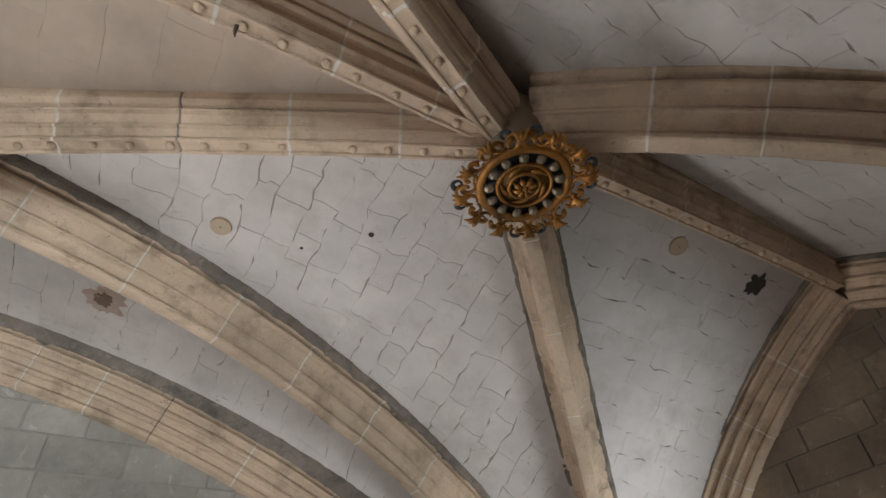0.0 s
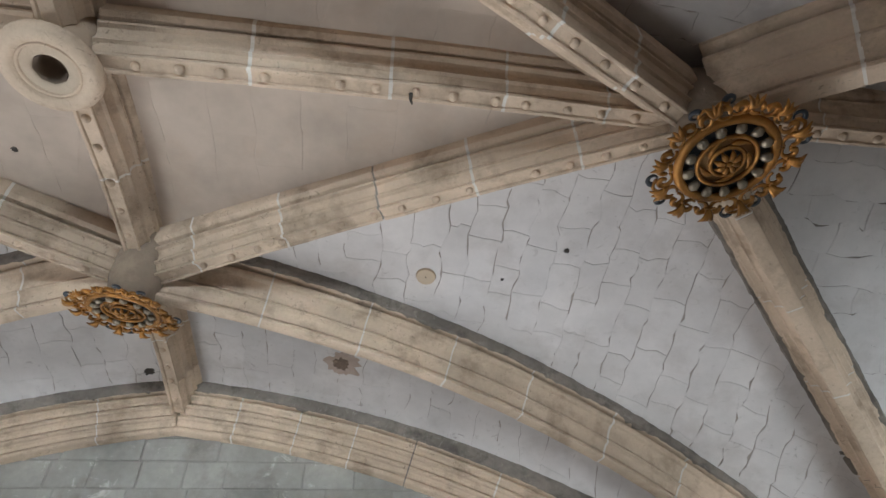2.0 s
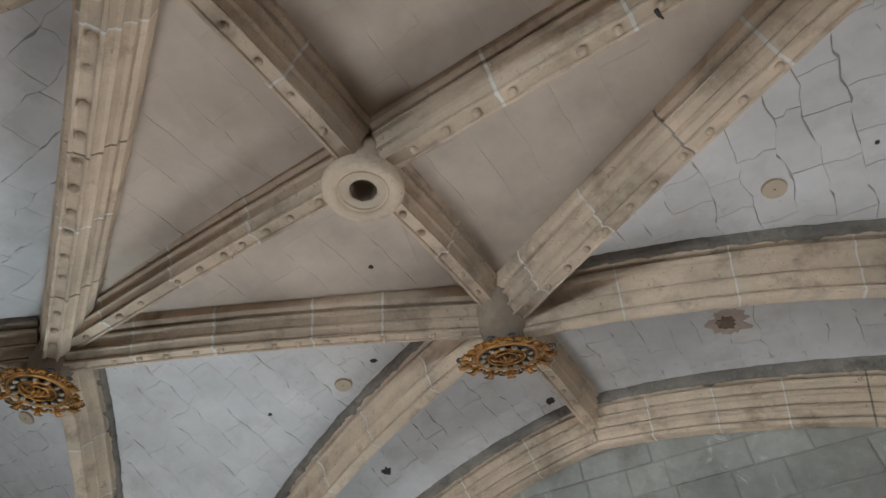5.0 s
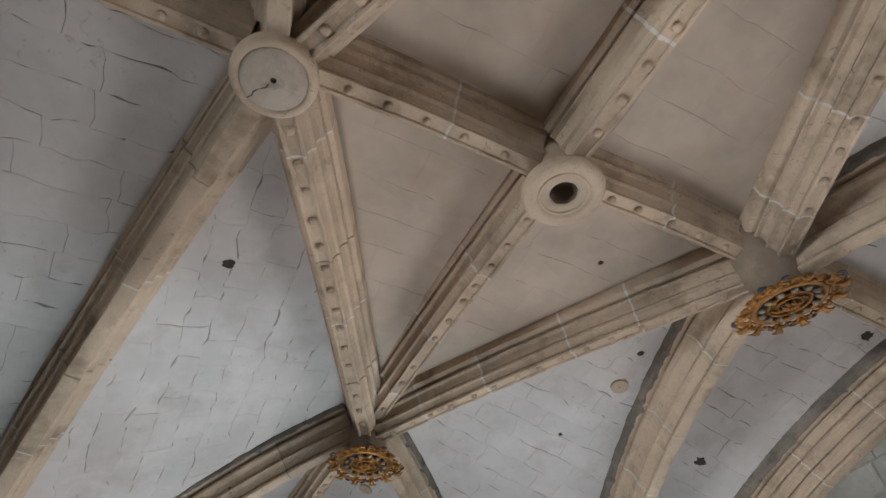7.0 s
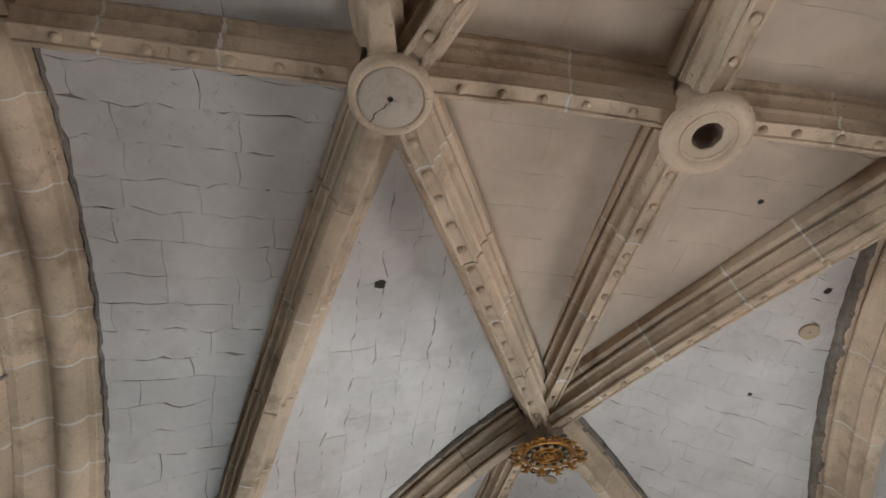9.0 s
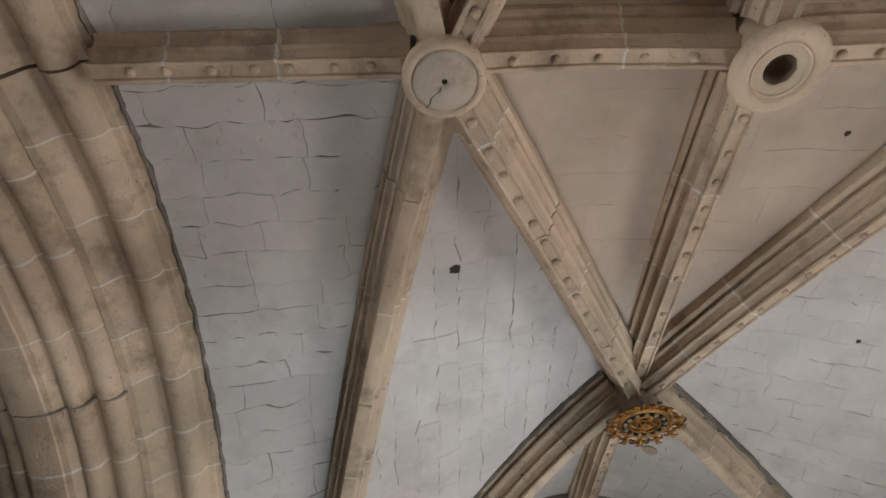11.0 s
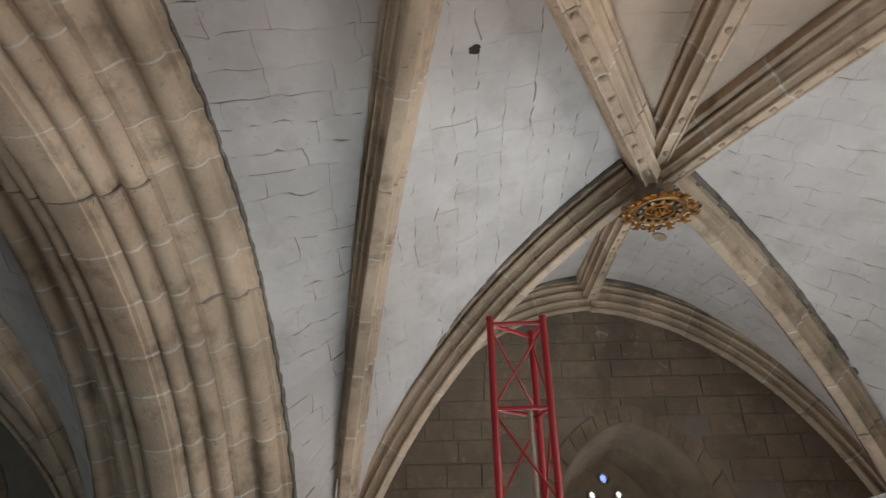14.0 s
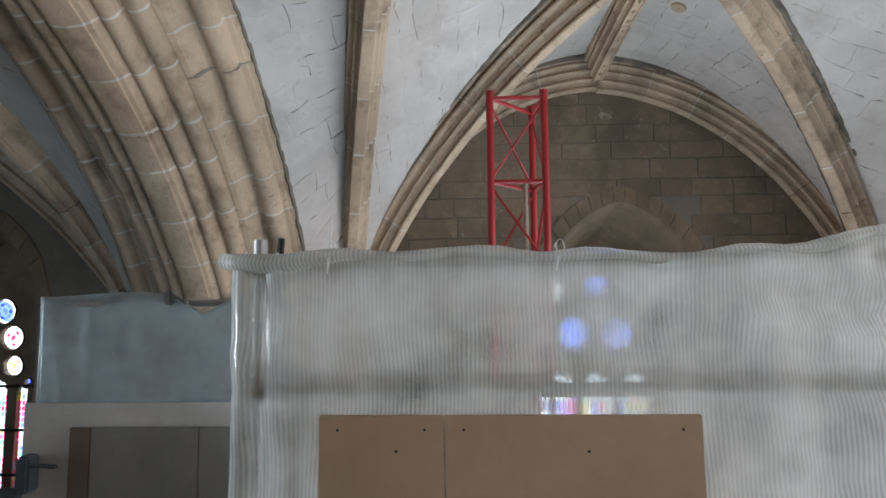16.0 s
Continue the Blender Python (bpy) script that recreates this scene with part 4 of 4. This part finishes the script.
    if tag == "main":
        circles = [(0.01, 2.34, 0.06, 0), (0.04, 1.82, 0.2, 0), (-0.36, 0.98, 0.25, 0), (0.36, 0.97, 0.25, 0), (-0.62, 1.72, 0.11, 1), (0.56, 1.72, 0.11, 4), (-0.2, 2.1, 0.05, 1), (0.22, 2.1, 0.05, 1)]
        for y, z, r, g in circles:
            hoop("tracery_ring", cy + y, z, r)
            pane(cy + y, z, r, r, GLASS[g])
            for i in range(6):
                a = 2 * math.pi * i / 6
                kite(cy + y + 0.6 * r * math.cos(a), z + 0.6 * r * math.sin(a), r * 0.2, r * 0.2, a, GLASS[(g + 1 + i % 2 * 2) % 6], "petal_pane", 0.006)
        holes = [(y, z, r + 0.012) for y, z, r, _ in circles]
    else:
        lights = [(0.04, 1.44, 0.16, 0.21, 0.5, 0, 1), (0.22, 0.98, 0.15, 0.2, -0.5, 1, 2), (0.27, 0.49, 0.16, 0.17, 0.3, 1, 3), (-0.42, 1.3, 0.15, 0.2, -0.4, 3, 2), (-0.4, 0.7, 0.16, 0.2, 0.4, 1, 0), (0.55, 0.2, 0.05, 0.07, 0.0, 0, 5)]
        for y, z, ry, rz, lean, g, h in lights:
            hoop("tracery_ring", cy + y, z, max(ry, rz) * 1.04, 0.03)
            kite(cy + y, z, ry, rz, lean, GLASS[g], "pane")
            for i in range(9):
                a = 2 * math.pi * i / 9
                kite(cy + y + 0.62 * ry * math.cos(a), z + 0.62 * rz * math.sin(a), ry * 0.2, rz * 0.2, a, GLASS[(g, h, 1)[i % 3]], "petal_pane", 0.006)
            kite(cy + y, z, ry * 0.3, rz * 0.3, lean, GLASS[h], "petal_pane", 0.006)
        holes = [(y, z, max(ry, rz) * 1.02) for y, z, ry, rz, *_ in lights]
    for d, r in lancets:
        pane(cy + d, 0.05, r * 0.9, r * 0.9, GLASS[1], "lancet_head")
        z, size = -0.05, 0.125 if tag == "main" else 0.062
        across = max(2, round(2 * r / size))
        while z > -1.9:
            for j in range(across):
                y, t = cy + d - r + 2 * r * (j + 0.5) / across, r / across * 0.92
                vv = [(XI, y - t, z - size * 0.7), (XI, y + t, z - size * 0.7), (XI, y + t, z + size * 0.7), (XI, y - t, z + size * 0.7)]
                edge = j in (0, across - 1)
                part("pane", vv, [(0, 1, 2, 3)], GLASS[2 if edge and tag != "main" and rnd.random() < 0.75 else rnd.choice((0, 0, 1, 1, 2, 3, 4, 5))], win)
            z -= size * 1.55
    holes += [(d, 0.05, r * 0.92) for d, r in lancets]
    bm = bmesh.new()
    for z in (0.145, -0.6, -1.35):
        box(bm, (XI + 0.02, cy - 0.92, z - 0.022), (XI + 0.06, cy + 0.92, z + 0.022))
    bm_part("saddle_bar", bm, LEAD, win)
    # stone plate of the tracery: fills between the rings
    hh, vv, ff = head(IN[0] + 0.02, IN[1], IN[2] + 0.02), [], []
    step = 0.03
    for i in range(int(2 * IN[0] / step)):
        for j in range(int(2.67 / step)):
            y, z = -IN[0] + (i + 0.5) * step, 0.0 + (j + 0.5) * step
            if z > hh(y) or any(math.hypot(y - a, z - b) < r for a, b, r in holes):
                continue
            k = len(vv)
            vv += [(XI + 0.03, cy + y + a * step / 2, z + b * step / 2) for a, b in ((-1, -1), (1, -1), (1, 1), (-1, 1))]
            vv += [(XI - 0.03, cy + y + a * step / 2, z + b * step / 2) for a, b in ((-1, -1), (1, -1), (1, 1), (-1, 1))]
            ff += [(k, k + 1, k + 2, k + 3), (k, k + 4, k + 5, k + 1), (k + 1, k + 5, k + 6, k + 2), (k + 2, k + 6, k + 7, k + 3), (k + 3, k + 7, k + 4, k)]
    part("tracery_plate", vv, ff, REVEAL, win)
    # shell that closes the wall behind the splay, and daylight outside
    wall_with_window("wall_west_%s_outer" % tag, XI - 0.25, XI - 0.08, y0, y1, -2.5, 6.2, cy, *IN, ASHLAR_JOINT, "outer leaf of the lunette wall")
    tagged(part("backdrop", [(XI - 1.5, cy - 4, -3), (XI - 1.5, cy + 4, -3), (XI - 1.5, cy + 4, 5), (XI - 1.5, cy - 4, 5)], [(0, 1, 2, 3)], DAYGLOW),
           "bright overcast sky outside the window", "sky", kind="structure")
    return w


wall_c = west_bay("main", 0.05, -5.45, YN, 0.25)
wall_n = west_bay("next", MIRROR + 0.58, -15.9, -5.45)
wall_b = solid("wall_north", (XW - 0.5, YN + 0.03, 2.3), (XE + 0.5, YN + 0.5, 6.2), NORTHJOINT, "pale grey ashlar lunette wall with worn plaster")
for x0, x1 in ((XW - 0.5, -5.6), (-2.4, -1.4), (1.8, 2.8), (6.0, XE + 0.5)):
    solid("wall_north_pier", (x0, YN + 0.03, -0.3), (x1, YN + 0.5, 2.3), NORTHSTONE, "pale grey ashlar pier between the low windows")
wall_a = wall_with_window("wall_east", XE + 0.03, XE + 0.5, -15.9, YN, -0.3, 6.2, -0.1, 1.3, 1.4, 2.9, ASHLAR_JOINT, "dark brown ashlar lunette wall above an assumed pointed window")
# Unseen far wall; its low openings are made up for the southern fill.
solid("wall_south", (XW - 1.0, -16.3, 2.7), (XE + 0.5, -15.9, 6.2), ASHLAR, "unseen plain grey far wall above added low openings")
for x0, x1 in ((XW - 1.0, -3.6), (-0.4, 0.4), (2.6, 3.4), (5.6, XE + 0.5)):
    solid("wall_south_pier", (x0, -16.3, -0.3), (x1, -15.9, 2.7), ASHLAR, "unseen plain grey pier between added low openings")
solid("floor", (-0.22, -16.3, -0.3), (XE + 1, YN + 0.6, -0.02), DECK, "boarded scaffold deck on the level of the springers", "floor")
solid("floor_side", (-2.2, -16.3, -0.3), (-0.22, -2.8, -0.02), DECK, "boarded scaffold deck beside the open shaft", "floor")
solid("floor_below", (XW - 1.2, -16.3, -13.0), (XE + 1, YN + 0.6, -12.7), DECK, "pale stone floor far below the deck", "floor")
for lo, hi in (((XW - 1.2, YN + 0.03, -12.7), (XE + 1, YN + 0.5, -0.3)), ((XW - 1.1, -15.9, -12.7), (XW - 0.03, YN + 0.03, -2.5)),
               ((XE + 0.03, -15.9, -12.7), (XE + 0.5, YN + 0.03, -0.3)), ((XW - 1.1, -16.3, -12.7), (XE + 0.5, -15.9, -0.3))):
    solid("wall_below", lo, hi, NORTHSTONE, "pale stone wall below the deck")
solid("ceiling", (XW - 1.2, -16.3, 6.2), (XE + 1, YN + 0.6, 6.4), PLASTER, "plain covering above the vault", "ceiling")
solid("ceiling_next", (-4.2, -15.9, 5.45), (XE, -6.9, 5.6), WEB, "plain shaded vault of the next bay", "ceiling")

# ---------------------------------------------------------------- scaffold
FX = -0.1                           # plane of the near guard


def film_sheet(name, x, y0, y1, zlo, top, mat, label, fold, seed, nu=110, nv=36):
    """A hanging sheet: top(y) its upper edge, fold(y, v) how far it stands out."""
    rnd, verts, faces = random.Random(seed), [], []
    for i in range(nu + 1):
        y = y0 + (y1 - y0) * i / nu
        for j in range(nv + 1):
            v = j / nv
            z = zlo + (top(y) - zlo) * v
            verts.append((x + fold(y, z), y, z))
    for i in range(nu):
        for j in range(nv):
            a = i * (nv + 1) + j
            faces.append((a, a + 1, a + nv + 2, a + nv + 1))
    ob = part(name, verts, faces, mat, smooth=True)
    sol = ob.modifiers.new("thickness", "SOLIDIFY")
    sol.thickness = 0.0015
    return tagged(ob, label, "plastic sheet")


def near_top(y):
    return 1.62 + 0.008 * math.sin(5 * y) + (0.045 * min(1, max(0, (y + 1.5) / 0.5)) ** 2 if y > -1.5 else 0) - 0.02 * max(0, -2.6 - y)


def near_fold(y, z):
    fan = max(0.0, min(1.0, (y + 1.55) / 0.4)) * max(0.0, 1.3 - z)
    v = noise.noise(Vector((y * 2.2, z * 1.4, 0.3))) * 0.022 + noise.noise(Vector((y * 7, z * 2.5, 2.0))) * 0.008
    v += 0.02 * (1 - abs(noise.noise(Vector((y * 3.1 + z * 2.0, z * 1.7 - y, 4.0))))) ** 6
    v += 0.045 * math.sin((y + 1.5) * 14 + (1.23 - z) * (5 + 3 * y)) * fan
    v -= 0.012 * math.exp(-((z - 1.236) / 0.02) ** 2)
    sag = max(0.0, min(1.0, (y + 1.7) / 0.5))
    v += sag * 0.022 * math.sin(34 * (z - 0.09 * math.sin(2.4 * y)) + 2.0 * y) * math.exp(-((z - 1.42) / 0.1) ** 2)
    v += sag * 0.016 * (1 - abs(noise.noise(Vector((y * 5 + z * 6, z * 2, 8.0))))) ** 4
    if y < -2.66:
        v += 0.02 * math.sin((y + 2.8) * 60)
    return v


near_sheet = film_sheet("plastic_sheet", FX, -2.8, 0.9, 0.0, near_top, SHEET, "ribbed milky plastic sheeting tied over the guard rails", near_fold, 3)
roll_pts = [Vector((FX + 0.012 * math.sin(9 * y), y, near_top(y) - 0.008 + 0.008 * math.sin(17 * y))) for y in [-2.83 + 0.06 * i for i in range(62)]]
part("rolled_hem", *horn(roll_pts, [0.02 + 0.009 * math.sin(2.3 * i) ** 2 + (0.012 if i < 5 else 0) for i in range(62)], 9), SHEET, near_sheet, "rolled edge of the plastic sheeting", True)

guard = thing("guard_rail", (FX - 0.06, -2.7, 0), "galvanised scaffold guard with posts and two rails", "guard rail", "scaffold guards")
for y, zt in ((-2.745, 1.672), (0.75, 1.68)):
    bm = bmesh.new()
    tube(bm, (FX - 0.06, y, 0), (FX - 0.06, y, zt), 0.02, 16)
    bm_part("post", bm, STEEL, guard)
for z in (1.572, 1.236):
    bm = bmesh.new()
    tube(bm, (FX - 0.042, -2.76, z), (FX - 0.042, 0.8, z), 0.02, 14)
    bm_part("rail", bm, DULLSTEEL, guard)
for y, z in ((-2.71, 1.236), (-2.71, 1.572)):
    bm = bmesh.new()
    box(bm, (FX - 0.085, y - 0.03, z - 0.035), (FX - 0.03, y + 0.03, z + 0.035), 0.008)
    tube(bm, (FX - 0.04, y + 0.02, z), (FX - 0.04, y + 0.02, z + 0.06), 0.008, 8)
    bm_part("coupler", bm, STEEL, guard)
bm = bmesh.new()
tube(bm, (FX - 0.05, -2.69, 1.5), (FX - 0.05, -2.68, 1.675), 0.011, 8)
bm_part("dark_stub", bm, LEAD, guard, "dark steel stub")
for y, zt in ((-2.525, 1.725), (-1.892, 1.63)):
    tie = [Vector((FX + 0.03, y, 1.565)), Vector((FX + 0.035, y + 0.004, 1.605)), Vector((FX, y + 0.002, 1.645)), Vector((FX - 0.02, y, zt))]
    loop = [Vector((FX + 0.02, y + 0.012 + 0.012 * math.cos(a), 1.625 + 0.03 * math.sin(a))) for a in [0.5 * i for i in range(13)]]
    root = thing("cable_tie", tie[0], "white plastic cable tie round the rail", "cable tie", "cable ties")
    part("tail", *horn(tie, [0.003, 0.003, 0.003, 0.0015], 5), TIE, root)
    part("loop", *horn(loop, [0.0018] * 13, 5), TIE, root)

for y0, y1 in ((-2.535, -2.205), (-2.202, -1.535)):
    bm = bmesh.new()
    box(bm, (FX + 0.045, y0, 0.08), (FX + 0.063, y1, 1.186), 0.002)
    root = tagged(bm_part("plywood_board", bm, PLY), "brown plywood board fixed before the plastic sheeting", "board", "plywood boards")
    for y, z in ((y0 + 0.05, 1.15), (y1 - 0.05, 1.15), ((y0 + y1) / 2 + 0.04, 1.095)):
        bm = bmesh.new()
        bmesh.ops.create_cone(bm, cap_ends=True, segments=10, radius1=0.004, radius2=0.003, depth=0.004, matrix=Matrix.Translation((FX + 0.064, y, z)) @ Matrix.Rotation(radians(90), 4, "Y"))
        bm_part("screw", bm, LEAD, root)

BX = -1.5                           # the guard farther back


def back_top(y):
    notch = max(0.0, 1 - abs(y + 3.53) / 0.18)
    return 1.55 + 0.012 * math.sin(6 * y) - 0.1 * notch


film_sheet("plastic_sheet", BX, -4.41, -3.0, 0.9, back_top, SHEET_BLUE, "grey blue plastic sheeting hung behind the boards",
           lambda y, z: 0.03 * noise.noise(Vector((y * 3, z * 2, 5.0))) + 0.01 * math.sin(y * 11), 4, 60, 24)
guard2 = thing("guard_rail", (BX - 0.04, -4.4, 0), "galvanised scaffold guard behind grey sheeting", "guard rail", "scaffold guards")
for y in (-4.41, -2.95):
    bm = bmesh.new()
    tube(bm, (BX - 0.03, y, 0), (BX - 0.03, y, 1.54), 0.022, 14)
    bm_part("post", bm, STEEL, guard2)
bm = bmesh.new()
tube(bm, (BX - 0.03, -4.42, 1.5), (BX - 0.03, -2.9, 1.5), 0.02, 12)
bm_part("rail", bm, STEEL, guard2)
bm = bmesh.new()
box(bm, (BX - 0.04, -3.73, 1.49), (BX + 0.03, -3.69, 1.565), 0.008)
tube(bm, (BX + 0.02, -3.69, 1.545), (BX + 0.02, -3.61, 1.5), 0.01, 8)
bm_part("coupler", bm, DULLSTEEL, guard2)
bm = bmesh.new()
box(bm, (BX + 0.03, -4.44, 0.0), (BX + 0.045, -2.9, 0.99), 0.003)
tagged(bm_part("white_board", bm, WHITEBOARD), "white scuffed board below the grey sheeting", "board")
for y0, y1, mat, label in ((-4.17, -4.06, PLYDARK, "narrow brown plywood strip on the white board"), (-4.058, -3.5, GREYBOARD, "grey board leaning on the white board"), (-3.498, -2.95, GREYBOARD, "grey board beside its twin on the white board")):
    bm = bmesh.new()
    box(bm, (BX + 0.06, y0, 0.0), (BX + 0.078, y1, 0.87), 0.003)
    tagged(bm_part("panel_board", bm, mat), label, "board")
CLAMPGREY = material("grubby_blue_grey_steel", (0.12, 0.14, 0.17), 0.6, 0.3, var=0.45, grain=30)
clamp = thing("scaffold_clamp", (BX + 0.1, -4.42, 0.6), "dark scaffold clamp on a tube end beside the white board", "clamp")
bm = bmesh.new()
tube(bm, (BX + 0.1, -4.9, 0.55), (BX + 0.1, -4.4, 0.55), 0.03, 12)
bm_part("tube", bm, CLAMPGREY, clamp)
bm = bmesh.new()
box(bm, (BX + 0.05, -4.4, 0.56), (BX + 0.14, -4.33, 0.74), 0.012)
tube(bm, (BX + 0.12, -4.38, 0.7), (BX + 0.12, -4.2, 0.69), 0.012, 8)
bm_part("jaw", bm, CLAMPGREY, clamp)

# red lattice mast
MX, MT = -3.1, 3.21
ML, MR = (MX, -1.92), (MX, -1.475)
MB = (MX - 0.4, -1.53)
mast = thing("lattice_mast", (MX, -1.58, -12.7), "red painted steel lattice mast of a hoist", "mast")
for p in (ML, MR, MB):
    bm = bmesh.new()
    tube(bm, (*p, -12.7), (*p, MT), 0.03, 16)
    tube(bm, (*p, MT - 0.002), (*p, MT + 0.02), 0.034, 16)
    bm_part("chord", bm, RED, mast)
for z in [MT - 0.04 - 0.7 * i for i in range(9)]:
    for a, b in ((ML, MR), (MR, MB), (MB, ML)):
        bm = bmesh.new()
        tube(bm, (*a, z), (*b, z), 0.018, 10)
        bm_part("strut", bm, RED, mast)
for i in range(8):
    z0, z1 = MT - 0.08 - 0.7 * i, MT - 0.72 - 0.7 * i
    for a, b in ((ML, MR), (MR, MB), (MB, ML)):
        bm = bmesh.new()
        tube(bm, (*(a if i % 2 else b), z0), (*(b if i % 2 else a), z1), 0.010, 8)
        bm_part("brace", bm, RED, mast)
bm = bmesh.new()
tube(bm, (MX - 0.12, -1.63, -12.7), (MX - 0.12, -1.63, MT - 0.72), 0.02, 12)
bm_part("inner_pole", bm, GREYPLASTER, mast, "grey spotted steel pole inside the mast")

# ---------------------------------------------------------------- wall stones
def ashlar_x(parent, x, y0, y1, z0, z1, mat, inside, course=0.32, length=0.7, seed=1, face=1):
    """Stones on a wall across x (face +1 looks to +x)."""
    rnd = random.Random(seed)
    z = z0
    while z < z1:
        h = course * rnd.uniform(0.85, 1.15)
        y = y0 - rnd.uniform(0, length)
        while y < y1:
            w = length * rnd.uniform(0.6, 1.4)
            if inside(y + w / 2, z + h / 2, w, h):
                d, g = rnd.uniform(0.012, 0.026), 0.006
                q = [(y + g, z + g), (y + w - g, z + g), (y + w - g, z + h - g), (y + g, z + h - g)]
                v = [(x, *p) for p in q] + [(x + face * d, p[0] + (0.008 if i in (0, 3) else -0.008), p[1] + (0.008 if i < 2 else -0.008)) for i, p in enumerate(q)]
                part("stone_block", v, [(4, 5, 6, 7), (0, 1, 5, 4), (1, 2, 6, 5), (2, 3, 7, 6), (3, 0, 4, 7)], mat, parent)
            y += w
        z += h


ho_ = head(*OUT)
ashlar_x(wall_c, XW - 0.035, -3.9, 3.9, 1.2, 5.1, ASHLAR,
         lambda y, z, w, h: abs(y) + w / 2 < 4.1 and z < W_C(min(1, abs(y) / 4.2)) + 0.25 and not (abs(y - 0.3) - w / 2 < OUT[0] + 0.05 and z - h / 2 < ho_(max(0, abs(y - 0.3) - w / 2)) + 0.02), seed=2)
ashlar_x(wall_a, XE + 0.035, -2.5, 3.9, 3.0, 5.0, ASHLAR, lambda y, z, w, h: z < W_C(min(1, abs(y) / 4.2)) + 0.25, seed=3, face=-1)
rnd = random.Random(9)
z = 2.45
while z < 4.9:
    h, x = 0.3 * rnd.uniform(0.85, 1.15), -5.2 - rnd.uniform(0, 0.6)
    while x < 7.8:
        w = 0.62 * rnd.uniform(0.6, 1.4)
        if z < W_B(min(1, abs(x + w / 2) / 8)) + 0.3:
            d, g = rnd.uniform(0.012, 0.026), 0.005
            q = [(x + g, z + g), (x + w - g, z + g), (x + w - g, z + h - g), (x + g, z + h - g)]
            v = [(p[0], YN + 0.035, p[1]) for p in q] + [(p[0] + (0.008 if i in (0, 3) else -0.008), YN + 0.035 - d, p[1] + (0.008 if i < 2 else -0.008)) for i, p in enumerate(q)]
            part("stone_block", v, [(7, 6, 5, 4), (4, 5, 1, 0), (5, 6, 2, 1), (6, 7, 3, 2), (7, 4, 0, 3)], NORTHSTONE, wall_b)
        x += w
    z += h
